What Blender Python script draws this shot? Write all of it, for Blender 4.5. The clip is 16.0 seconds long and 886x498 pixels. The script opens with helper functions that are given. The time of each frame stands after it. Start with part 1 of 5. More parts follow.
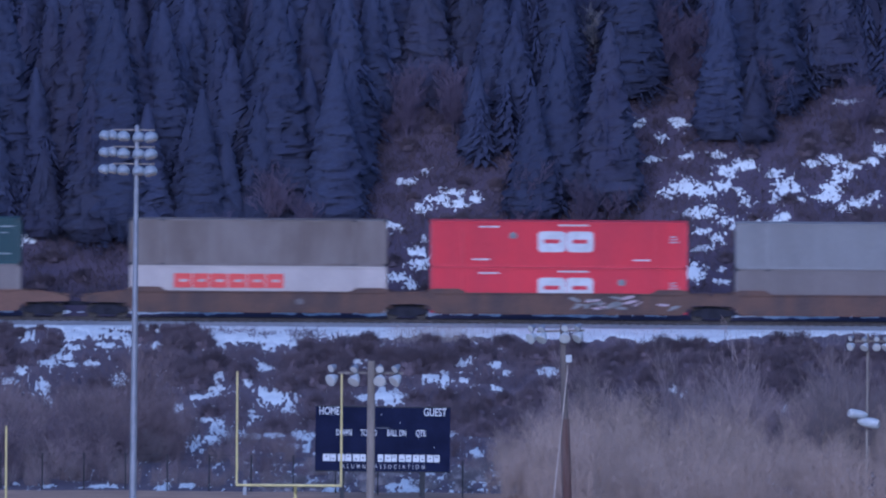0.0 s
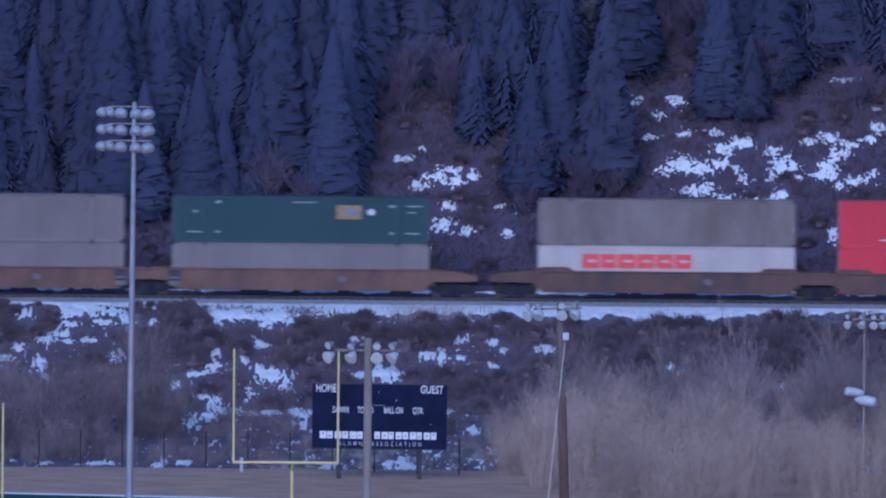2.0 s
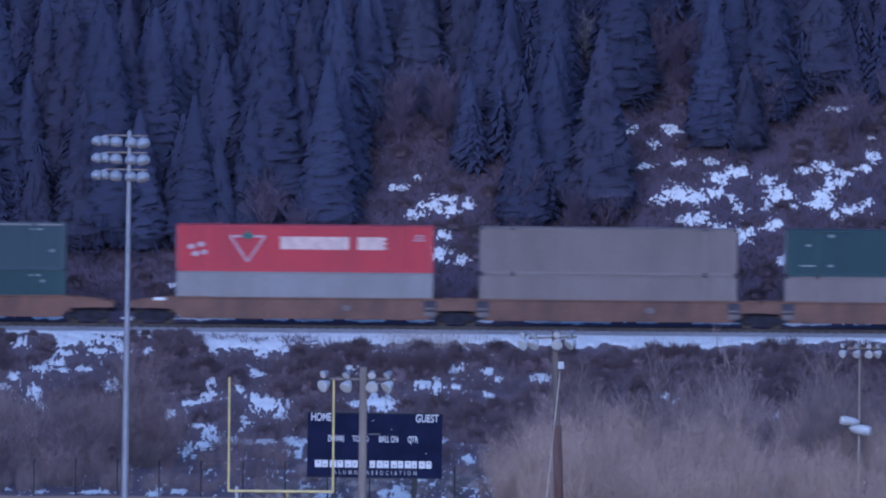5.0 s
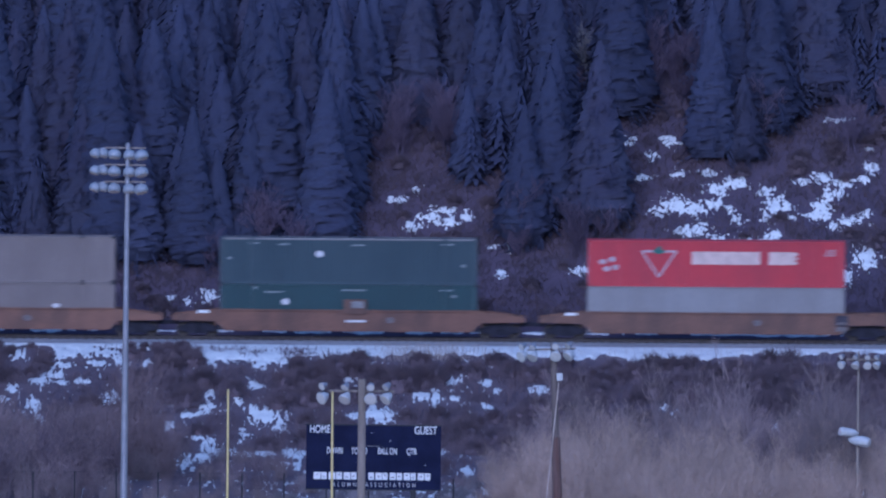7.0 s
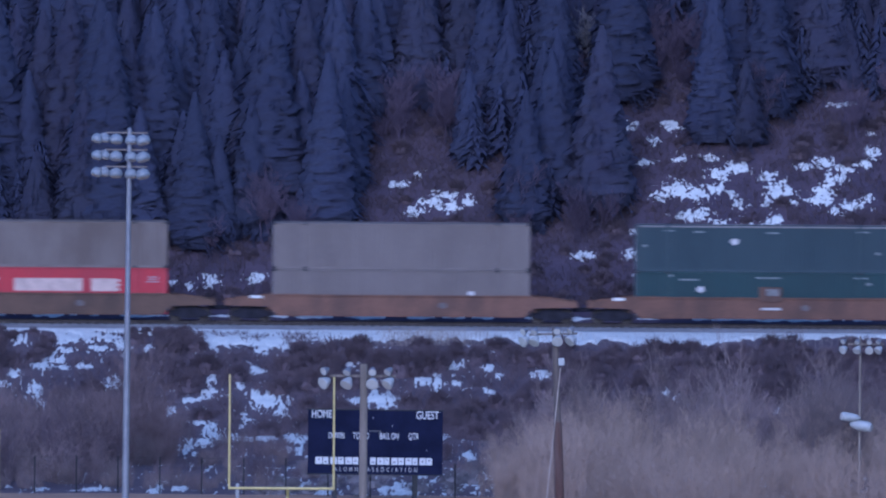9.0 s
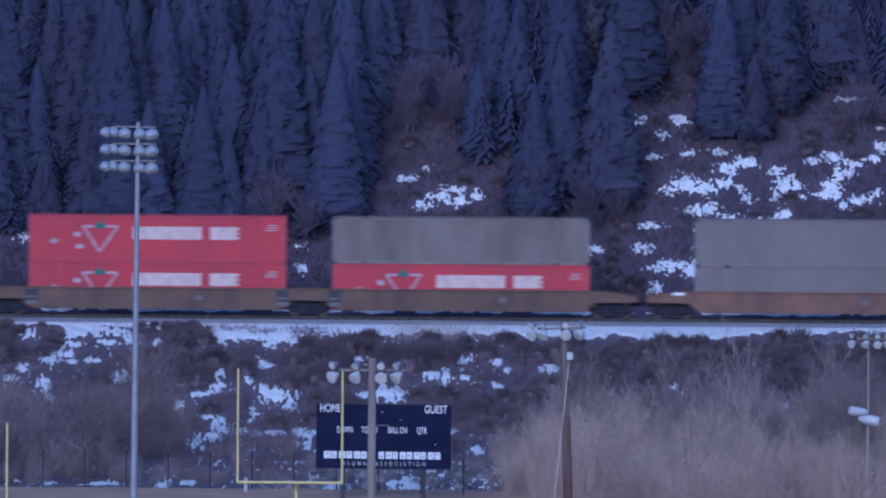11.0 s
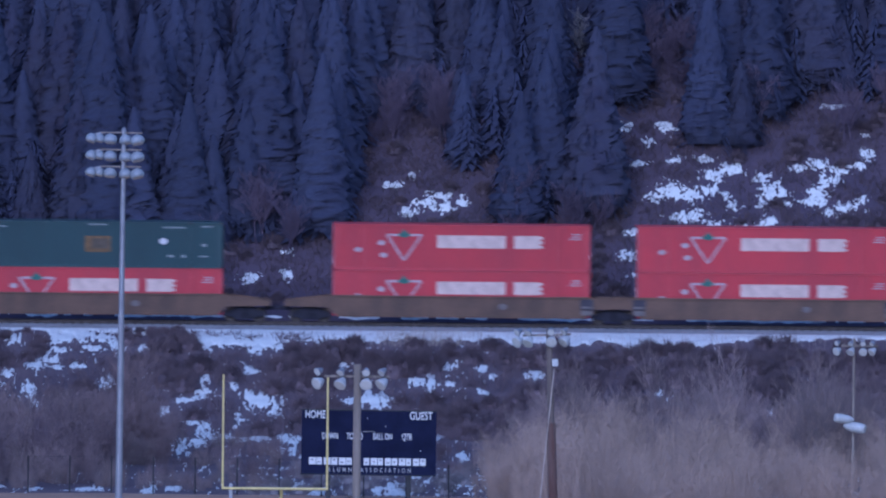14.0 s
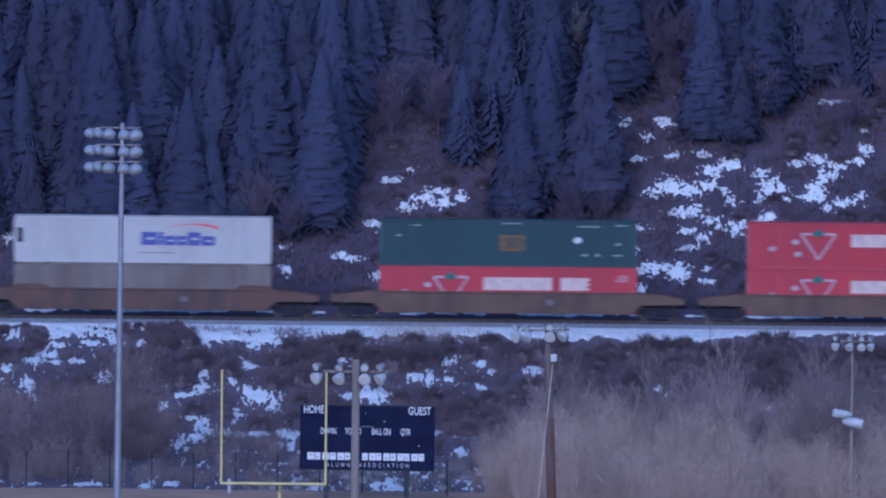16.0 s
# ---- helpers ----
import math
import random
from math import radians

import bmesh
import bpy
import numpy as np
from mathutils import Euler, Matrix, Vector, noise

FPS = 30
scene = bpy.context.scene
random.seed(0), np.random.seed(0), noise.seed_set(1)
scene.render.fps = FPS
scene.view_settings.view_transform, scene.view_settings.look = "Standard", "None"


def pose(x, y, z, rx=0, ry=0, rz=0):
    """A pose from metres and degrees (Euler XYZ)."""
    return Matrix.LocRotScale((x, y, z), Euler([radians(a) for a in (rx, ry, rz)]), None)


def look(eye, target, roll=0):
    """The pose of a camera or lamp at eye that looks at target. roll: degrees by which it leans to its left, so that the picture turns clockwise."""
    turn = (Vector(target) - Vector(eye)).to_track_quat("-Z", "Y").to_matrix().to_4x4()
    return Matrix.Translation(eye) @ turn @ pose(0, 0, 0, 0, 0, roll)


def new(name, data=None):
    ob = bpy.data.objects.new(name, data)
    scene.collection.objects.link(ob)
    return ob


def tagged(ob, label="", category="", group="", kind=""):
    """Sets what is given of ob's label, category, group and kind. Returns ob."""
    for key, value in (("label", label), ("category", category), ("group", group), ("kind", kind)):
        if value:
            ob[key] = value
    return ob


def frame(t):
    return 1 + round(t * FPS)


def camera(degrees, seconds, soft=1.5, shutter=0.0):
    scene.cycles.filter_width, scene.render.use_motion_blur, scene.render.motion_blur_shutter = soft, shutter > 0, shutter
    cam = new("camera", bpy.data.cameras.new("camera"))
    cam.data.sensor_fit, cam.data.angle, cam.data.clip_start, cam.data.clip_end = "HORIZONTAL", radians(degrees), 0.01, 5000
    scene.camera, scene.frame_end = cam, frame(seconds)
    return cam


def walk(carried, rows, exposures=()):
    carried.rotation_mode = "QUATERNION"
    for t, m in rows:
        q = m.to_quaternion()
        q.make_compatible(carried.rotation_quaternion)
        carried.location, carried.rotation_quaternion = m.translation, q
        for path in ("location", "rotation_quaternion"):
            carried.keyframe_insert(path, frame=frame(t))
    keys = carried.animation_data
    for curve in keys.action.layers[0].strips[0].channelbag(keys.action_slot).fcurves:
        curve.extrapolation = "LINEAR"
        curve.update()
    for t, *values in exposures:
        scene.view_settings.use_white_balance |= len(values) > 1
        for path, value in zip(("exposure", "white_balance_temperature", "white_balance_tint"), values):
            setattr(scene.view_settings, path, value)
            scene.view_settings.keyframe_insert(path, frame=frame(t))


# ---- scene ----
# The camera stands on a hillside about 1.1 km from the railway, behind a long lens, and trembles a little on its tripod.
cam = camera(2.8, 16.0, soft=2.2, shutter=0.8)
EYE = (0.0, 0.0, 57.4)
TILT, LEAN = -2.43, 0.4
# seconds, and turns in thousandths of a degree: to the left, up; degrees of lean
ROWS = [
    (0.0, 0, 0, 0.0), (0.5, -8.2, -13.8, 0.0), (1.0, -7.8, -27.7, 0.04), (1.5, -3.6, -79.3, 0.0), (2.0, -9.7, -71.3, 0.1),
    (2.5, -13.1, -61.1, 0.08), (3.0, -22.1, -27.7, 0.04), (3.5, -27.6, -13.8, 0.09), (3.7, -25.5, 2.3, 0.1), (5.8, -30.5, 37.4, 0.14),
    (6.0, -32.9, 67.7, 0.155), (6.5, -34.5, 88.2, 0.13), (7.0, -28.7, 57.6, 0.025), (7.5, -22.8, 18.3, -0.07), (8.0, -21.9, 8.7, -0.02),
    (8.5, -27.3, 6.8, 0.025), (9.0, -23.5, 9.7, 0.015), (9.2, -22.8, 11.9, 0.0), (11.3, 2.7, -10.0, 0.04), (11.5, -2.6, -4.6, 0.05),
    (12.0, -20.0, -17.3, 0.15), (12.5, -31.8, -8.3, 0.13), (13.0, -38.4, -2.7, 0.125), (13.5, -36.4, -13.9, 0.125), (14.0, -42.5, 11.9, 0.15),
    (14.5, -41.6, 19.3, 0.195), (15.0, -47.2, 11.9, 0.19), (15.5, -50.7, 2.9, 0.175), (16.0, -47.2, -3.4, 0.175),
]
walk(cam, [(t, pose(*EYE, 90 + TILT + up / 1000, 0, left / 1000) @ pose(0, 0, 0, 0, 0, LEAN + roll)) for t, left, up, roll in ROWS],
     exposures=[(0, 0.2, 4400, 28), (16, 0.2, 4400, 28)])

# ---- light: open blue winter sky, the valley side in shade, a weak veiled sun from the west ----
world = bpy.data.worlds.new("winter_sky")
scene.world = world
world.use_nodes = True
wn = world.node_tree.nodes
sky = wn.new("ShaderNodeTexSky")
sky.sky_type, sky.sun_disc = "NISHITA", False
SUN_EL, SUN_AZ = 22.0, 190.0  # azimuth clockwise from +Y
sky.sun_elevation, sky.sun_rotation = radians(SUN_EL), radians(SUN_AZ)
sky.air_density, sky.dust_density, sky.ozone_density = 1.4, 0.6, 2.0
wn["Background"].inputs["Strength"].default_value = 0.10
world.node_tree.links.new(sky.outputs[0], wn["Background"].inputs["Color"])
sun_data = bpy.data.lights.new("sun", "SUN")
sun_data.energy, sun_data.angle, sun_data.color = 1.5, radians(40), (1.0, 0.95, 0.90)
sun = new("sun", sun_data)
sa, se = radians(SUN_AZ), radians(SUN_EL)
sun.matrix_world = look((600 * math.sin(sa) * math.cos(se), 600 * math.cos(sa) * math.cos(se) + 1000, 600 * math.sin(se)), (0, 1000, 0))


# ---- materials ----
def mat(name, base, rough=0.6, metal=0.0, vary=0.25, scale=1.0, fine=14.0, bump=0.2, second=None, stretch=(1, 1, 1), patch=0.5,
        world_space=False, per_object=0.0, spec=0.4, glow_through=0.0):
    """A surface with a broad and a fine variation of its base colour, a second colour in patches, fine relief and uneven gloss."""
    m = bpy.data.materials.new(name)
    m.use_nodes = True
    nt = m.node_tree
    N, L = nt.nodes, nt.links
    b = N["Principled BSDF"]
    b.inputs["Metallic"].default_value = metal
    b.inputs["Specular IOR Level"].default_value = spec
    if world_space:
        src = N.new("ShaderNodeNewGeometry").outputs["Position"]
    else:
        src = N.new("ShaderNodeTexCoord").outputs["Object"]
    mp = N.new("ShaderNodeMapping")
    mp.inputs["Scale"].default_value = stretch
    L.new(src, mp.inputs["Vector"])
    n1, n2 = N.new("ShaderNodeTexNoise"), N.new("ShaderNodeTexNoise")
    n1.inputs["Scale"].default_value, n1.inputs["Detail"].default_value = scale, 4
    n2.inputs["Scale"].default_value, n2.inputs["Detail"].default_value = fine, 3
    for n in (n1, n2):
        L.new(mp.outputs[0], n.inputs["Vector"])
    ramp = N.new("ShaderNodeMapRange")
    ramp.inputs["From Min"].default_value, ramp.inputs["From Max"].default_value = patch - 0.1, patch + 0.14
    L.new(n1.outputs["Fac"], ramp.inputs["Value"])
    mix = N.new("ShaderNodeMix")
    mix.data_type = "RGBA"
    mix.inputs["A"].default_value = (*base, 1)
    mix.inputs["B"].default_value = (*(second or tuple(c * (1 - vary) for c in base)), 1)
    L.new(ramp.outputs[0], mix.inputs["Factor"])
    br = N.new("ShaderNodeMapRange")
    br.inputs["From Min"].default_value, br.inputs["From Max"].default_value = 0.25, 0.75
    br.inputs["To Min"].default_value, br.inputs["To Max"].default_value = 1 - vary * 0.6, 1 + vary * 0.6
    L.new(n2.outputs["Fac"], br.inputs["Value"])
    value = br.outputs[0]
    if per_object:
        oi = N.new("ShaderNodeObjectInfo")
        orr = N.new("ShaderNodeMapRange")
        orr.inputs["To Min"].default_value, orr.inputs["To Max"].default_value = 1 - per_object, 1 + per_object
        L.new(oi.outputs["Random"], orr.inputs["Value"])
        mul = N.new("ShaderNodeMath")
        mul.operation = "MULTIPLY"
        L.new(value, mul.inputs[0]), L.new(orr.outputs[0], mul.inputs[1])
        value = mul.outputs[0]
    hsv = N.new("ShaderNodeHueSaturation")
    L.new(mix.outputs["Result"], hsv.inputs["Color"])
    L.new(value, hsv.inputs["Value"])
    L.new(hsv.outputs[0], b.inputs["Base Color"])
    rr = N.new("ShaderNodeMapRange")
    rr.inputs["To Min"].default_value, rr.inputs["To Max"].default_value = max(rough - 0.12, 0.03), min(rough + 0.12, 1)
    L.new(n1.outputs["Fac"], rr.inputs["Value"])
    L.new(rr.outputs[0], b.inputs["Roughness"])
    if bump:
        bp = N.new("ShaderNodeBump")
        bp.inputs["Strength"].default_value, bp.inputs["Distance"].default_value = bump, 0.02
        L.new(n2.outputs["Fac"], bp.inputs["Height"])
        L.new(bp.outputs[0], b.inputs["Normal"])
    if glow_through:
        tr, mx = N.new("ShaderNodeBsdfTranslucent"), N.new("ShaderNodeMixShader")
        mx.inputs[0].default_value = glow_through
        L.new(hsv.outputs[0], tr.inputs["Color"])
        L.new(b.outputs[0], mx.inputs[1]), L.new(tr.outputs[0], mx.inputs[2])
        L.new(mx.outputs[0], N["Material Output"].inputs["Surface"])
    return m


M = {
    "soil": mat("dry_grass_soil", (0.42, 0.275, 0.185), 0.95, vary=0.25, scale=0.35, fine=6, second=(0.33, 0.215, 0.15), world_space=True, spec=0.1),
    # both dark grounds carry some blue air haze in their base colour
    "litter": mat("dark_hazed_leaf_litter", (0.146, 0.112, 0.128), 0.95, vary=0.3, scale=0.3, fine=5, second=(0.112, 0.088, 0.108), world_space=True, spec=0.1),
    "duff": mat("dark_hazed_forest_duff", (0.098, 0.074, 0.100), 0.95, vary=0.3, scale=0.3, fine=5, second=(0.080, 0.063, 0.090), world_space=True, spec=0.1),
    "turf": mat("green_turf", (0.022, 0.062, 0.045), 0.9, scale=0.2, fine=9, world_space=True, spec=0.15),
    "line": mat("white_line_paint", (0.75, 0.74, 0.70), 0.8, vary=0.1, scale=1.5),
    "snow": mat("old_snow", (0.72, 0.72, 0.70), 0.75, vary=0.14, scale=1.2, fine=7, bump=0.5, second=(0.56, 0.56, 0.57), world_space=True, patch=0.58),
    "ballast": mat("grey_ballast", (0.31, 0.30, 0.31), 0.95, vary=0.25, scale=0.6, fine=11, bump=0.9, world_space=True, second=(0.24, 0.23, 0.24)),
    "rail": mat("rusty_rail_steel", (0.05, 0.042, 0.042), 0.5, metal=0.6, scale=2, fine=20),
    "tie": mat("creosoted_timber", (0.06, 0.048, 0.04), 0.9, scale=3, fine=25),
    # bluer than real needles: the blue of distance haze is put into their colour
    "hazed_needle": mat("haze_blue_needles", (0.089, 0.093, 0.150), 0.8, vary=0.15, scale=0.35, fine=4, bump=0, second=(0.080, 0.082, 0.136), world_space=True, per_object=0.14, spec=0.08, glow_through=0.2),
    "hazed_olive": mat("haze_olive_needles", (0.096, 0.094, 0.142), 0.8, vary=0.15, scale=0.35, fine=4, bump=0, second=(0.086, 0.081, 0.130), world_space=True, per_object=0.14, spec=0.08, glow_through=0.2),
    # the mauve is distance haze mixed into a brown twig colour
    "twig_wood": mat("hazed_brown_twigs", (0.130, 0.100, 0.140), 0.9, vary=0.2, scale=0.7, fine=5, bump=0, second=(0.10, 0.08, 0.12), per_object=0.15, spec=0.1),
    "bark": mat("grey_bark", (0.10, 0.085, 0.08), 0.95, scale=3, fine=20, stretch=(1, 1, 0.3), per_object=0.25),
    "twig_grey": mat("bare_grey_twigs", (0.375, 0.28, 0.23), 0.9, vary=0.2, scale=0.7, fine=5, bump=0, second=(0.33, 0.255, 0.225), per_object=0.14, spec=0.15),
    # brown brush, its blue share painted in for haze over the valley
    "twig_dark": mat("dark_hazed_brush_twigs", (0.140, 0.104, 0.120), 0.9, vary=0.25, scale=0.8, fine=6, bump=0, second=(0.112, 0.088, 0.106), per_object=0.2, spec=0.15),
    "twig_mid": mat("grey_brown_twigs", (0.25, 0.195, 0.195), 0.9, vary=0.25, scale=0.8, fine=6, bump=0, second=(0.18, 0.145, 0.15), per_object=0.15, spec=0.15),
    "twig_red": mat("reddish_bare_twigs", (0.22, 0.165, 0.175), 0.9, vary=0.3, scale=0.8, fine=6, bump=0, per_object=0.12, spec=0.15),
    "twig_frost": mat("frosted_grey_twigs", (0.24, 0.22, 0.235), 0.9, vary=0.2, scale=0.8, fine=6, bump=0, second=(0.17, 0.155, 0.17), per_object=0.2, spec=0.15),
    "bone": mat("bleached_dead_wood", (0.24, 0.225, 0.24), 0.9, vary=0.25, scale=1.5, fine=9, bump=0),
    "straw": mat("dry_straw_grass", (0.42, 0.35, 0.31), 0.9, vary=0.25, scale=1.5, fine=9, bump=0, per_object=0.2),
    "steel": mat("galvanised_steel", (0.27, 0.275, 0.31), 0.5, metal=0.35, vary=0.15, scale=1.5, fine=12, bump=0.05),
    "lamp_shell": mat("pale_lamp_housing", (0.46, 0.47, 0.48), 0.4, vary=0.15, scale=3, fine=20, bump=0.03),
    "dull_shell": mat("dull_lamp_housing", (0.27, 0.295, 0.335), 0.45, vary=0.15, scale=3, fine=20, bump=0.03),
    "lens": mat("lamp_lens_glass", (0.55, 0.54, 0.52), 0.15, vary=0.1, scale=4, bump=0, spec=0.8),
    "wood_grey": mat("weathered_pole_timber", (0.26, 0.22, 0.19), 0.9, vary=0.3, scale=1.2, fine=18, stretch=(3, 3, 0.25), bump=0.4),
    "wood_brown": mat("brown_treated_timber", (0.095, 0.050, 0.042), 0.9, vary=0.35, scale=1.0, fine=16, stretch=(3, 3, 0.2), bump=0.4, second=(0.16, 0.115, 0.105), patch=0.52),
    "goal": mat("yellow_goal_paint", (0.66, 0.53, 0.21), 0.45, vary=0.15, scale=2, fine=18, bump=0.05),
    "pad": mat("white_goal_pad", (0.36, 0.36, 0.37), 0.7, vary=0.12, scale=2),
    # navy painted into the black face lifts it as hazy air would
    "board": mat("hazed_black_board", (0.012, 0.014, 0.042), 0.85, vary=0.3, scale=0.8, fine=10, bump=0.05, spec=0.12),
    "dark_steel": mat("dark_painted_steel", (0.025, 0.026, 0.032), 0.6, vary=0.3, scale=2, fine=14, bump=0.1),
    "fence": mat("weathered_fence_wire", (0.10, 0.09, 0.10), 0.7, metal=0.3, scale=2, bump=0),
    "letter": mat("white_vinyl_lettering", (0.60, 0.60, 0.61), 0.6, vary=0.08, scale=3, bump=0),
    "thin_letter": mat("dulled_vinyl_lettering", (0.36, 0.36, 0.37), 0.6, vary=0.08, scale=3, bump=0),
    # grimy steel tone shifted to navy, with the haze mixed into it
    "truck": mat("hazed_grimy_cast_steel", (0.020, 0.019, 0.032), 0.85, vary=0.4, scale=2, fine=16, bump=0.4),
    "wheel": mat("wheel_steel", (0.07, 0.06, 0.055), 0.6, metal=0.6, vary=0.3, scale=3, fine=16),
    "marking": mat("white_markings", (0.55, 0.53, 0.53), 0.6, vary=0.15, scale=2, bump=0),
    "bar_white": mat("sun_faded_white_bar", (0.56, 0.42, 0.37), 0.6, vary=0.2, scale=1.6, fine=10, bump=0),
    "faint_marking": mat("worn_pale_markings", (0.42, 0.32, 0.34), 0.6, vary=0.25, scale=3, bump=0),
    "pale_sticker": mat("weathered_pale_stickers", (0.24, 0.27, 0.27), 0.7, vary=0.35, scale=5, bump=0),
    "blue_mark": mat("blue_vinyl", (0.06, 0.07, 0.26), 0.5, vary=0.15, scale=3, bump=0),
    "red_mark": mat("red_vinyl", (0.62, 0.06, 0.05), 0.5, vary=0.15, scale=3, bump=0),
    "green_mark": mat("green_vinyl", (0.035, 0.115, 0.095), 0.6, vary=0.15, scale=3, bump=0),
    "yellow_mark": mat("faded_gold_vinyl", (0.33, 0.20, 0.065), 0.7, vary=0.3, scale=3, bump=0),
    "old_gold": mat("darkened_gold_vinyl", (0.15, 0.088, 0.035), 0.7, vary=0.3, scale=3, bump=0),
    "gold_print": mat("dark_gold_print", (0.09, 0.07, 0.05), 0.7, vary=0.35, scale=4, bump=0),
    "gear": mat("grimy_brake_gear", (0.065, 0.058, 0.075), 0.85, vary=0.35, scale=4, fine=18, bump=0.3),
    "plate_grey": mat("grimy_data_plate", (0.15, 0.13, 0.128), 0.8, vary=0.3, scale=3, bump=0),
    "wood_dim": mat("dark_weathered_timber", (0.155, 0.125, 0.115), 0.9, vary=0.3, scale=1.2, fine=18, stretch=(3, 3, 0.25), bump=0.4),
    "grey_mark": mat("grey_paint_patch", (0.22, 0.215, 0.215), 0.8, vary=0.35, scale=3, bump=0),
}
PAINT = {  # container paints: clean and weathered tone
    "red": ((0.400, 0.027, 0.040), (0.335, 0.030, 0.044)),
    "bright_red": ((0.534, 0.020, 0.037), (0.460, 0.023, 0.041)),
    "green": ((0.008, 0.040, 0.048), (0.010, 0.037, 0.044)),
    "faded_green": ((0.021, 0.044, 0.058), (0.018, 0.039, 0.052)),
    "white": ((0.442, 0.419, 0.396), (0.396, 0.373, 0.350)),
    "cream": ((0.432, 0.368, 0.336), (0.377, 0.322, 0.294)),
    "pale_grey": ((0.216, 0.207, 0.207), (0.193, 0.181, 0.179)),
    "grey": ((0.173, 0.140, 0.126), (0.122, 0.092, 0.080)),
    "warm_grey": ((0.170, 0.140, 0.131), (0.147, 0.120, 0.112)),
}
for key, (c1, c2) in PAINT.items():
    M[key] = mat(key + "_container_paint", c1, 0.5, vary=0.14, scale=0.55, fine=9, bump=0.08, second=c2, stretch=(1, 1, 0.35), per_object=0.06)
RUST = {
    "rust": ((0.111, 0.061, 0.044), (0.074, 0.049, 0.045)),
    "tan": ((0.148, 0.080, 0.056), (0.102, 0.061, 0.048)),
    "orange": ((0.168, 0.087, 0.059), (0.111, 0.064, 0.049)),
    "brown": ((0.123, 0.074, 0.051), (0.086, 0.056, 0.043)),
}
for key, (c1, c2) in RUST.items():
    M[key] = mat(key + "_car_paint", c1, 0.8, vary=0.3, scale=0.7, fine=12, bump=0.25, second=c2, stretch=(1, 1, 0.6), per_object=0.08)


# ---- mesh helpers ----
def box(bm, x0, x1, y0, y1, z0, z1, bevel=0.0):
    made = bmesh.ops.create_cube(bm, size=1.0, matrix=Matrix.LocRotScale(
        ((x0 + x1) / 2, (y0 + y1) / 2, (z0 + z1) / 2), None, (abs(x1 - x0), abs(y1 - y0), abs(z1 - z0))))
    if bevel:
        edges = {e for v in made["verts"] for e in v.link_edges}
        bmesh.ops.bevel(bm, geom=list(edges), offset=bevel, segments=2, affect="EDGES", profile=0.6)
    return bm


def tube(bm, p, q, r0, r1=None, sides=10):
    """A tapered round bar from p to q."""
    p, q = Vector(p), Vector(q)
    m = Matrix.Translation((p + q) / 2) @ (q - p).to_track_quat("Z", "Y").to_matrix().to_4x4()
    bmesh.ops.create_cone(bm, cap_ends=True, segments=sides, radius1=r0, radius2=r0 if r1 is None else r1, depth=(q - p).length, matrix=m)
    return bm


def slab(bm, outline, y0, y1):
    """An outline in x and z, made y1 - y0 thick."""
    near = [bm.verts.new((x, y0, z)) for x, z in outline]
    far = [bm.verts.new((x, y1, z)) for x, z in outline]
    bm.faces.new(near), bm.faces.new(far[::-1])
    n = len(outline)
    for i in range(n):
        bm.faces.new((near[i], far[i], far[(i + 1) % n], near[(i + 1) % n]))
    bmesh.ops.recalc_face_normals(bm, faces=bm.faces)
    return bm


def mesh_of(name, bm, material):
    data = bpy.data.meshes.new(name)
    bm.to_mesh(data)
    bm.free()
    data.materials.append(material)
    return data


def part(name, bm, material, parent, label=""):
    """Links a bmesh, or mesh data made before, as one part under a thing or a part."""
    data = mesh_of(name, bm, material) if isinstance(bm, bmesh.types.BMesh) else bm
    ob = new(name, data)
    ob.parent = parent
    return tagged(ob, label)


def raw_mesh(name, verts, faces, material, smooth=False):
    data = bpy.data.meshes.new(name)
    data.from_pydata(verts, [], faces)
    if smooth:
        data.polygons.foreach_set("use_smooth", [True] * len(faces))
    data.materials.append(material)
    data.update()
    return data


# ---- the lie of the land: camera hill, playing field, brushy flat, railway bank, wooded valley side ----
PROFILE = [(-6000, 50), (-60, 56), (10, 55.9), (700, 0), (1026, 0), (1034, -0.4), (1108, -0.6), (1131.5, 3.8), (1134, 4.13), (1136.6, 4.22), (1138, 4.15), (1145, 4.15),
           (1147, 4.0), (1152, 5.6), (1215, 46.5), (1260, 62), (6000, 64)]
PY, PZ = [p[0] for p in PROFILE], [p[1] for p in PROFILE]


def land(x, y):
    z = float(np.interp(y, PY, PZ))
    rough = float(np.interp(y, [1026, 1045, 1126, 1131, 1149, 1154], [0, 1, 1, 0, 0, 1]))
    if rough and abs(x) < 200:
        z += rough * (0.22 * noise.noise((x / 5, y / 5, 1.3)) + 0.10 * noise.noise((x / 1.7, y / 1.7, 7.1)))
    return z


def ground():
    xs = sorted({*np.arange(-40, 40.1, 0.8).tolist(), *[s * v for s in (-1, 1) for v in (46, 55, 70, 100, 160, 300, 700, 1800, 4500)]})
    ys = sorted({*np.arange(1020, 1216, 0.8).tolist(), *PY, *range(-60, 1020, 40), -1500, -300, 1225, 1240, 1400, 2500})
    verts = [(x, y, land(x, y)) for y in ys for x in xs]
    w = len(xs)
    faces = [(j * w + i, j * w + i + 1, (j + 1) * w + i + 1, (j + 1) * w + i) for j in range(len(ys) - 1) for i in range(w - 1)]
    data = raw_mesh("ground", verts, faces, M["soil"], True)
    data.materials.append(M["litter"])
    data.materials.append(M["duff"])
    mid = [ys[f // (w - 1)] for f in range(len(faces))]
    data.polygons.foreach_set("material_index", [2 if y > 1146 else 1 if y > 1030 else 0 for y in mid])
    tagged(new("ground", data), "dry brown grass and leaf litter, rising to a wooded valley side", "ground", kind="structure")


ground()


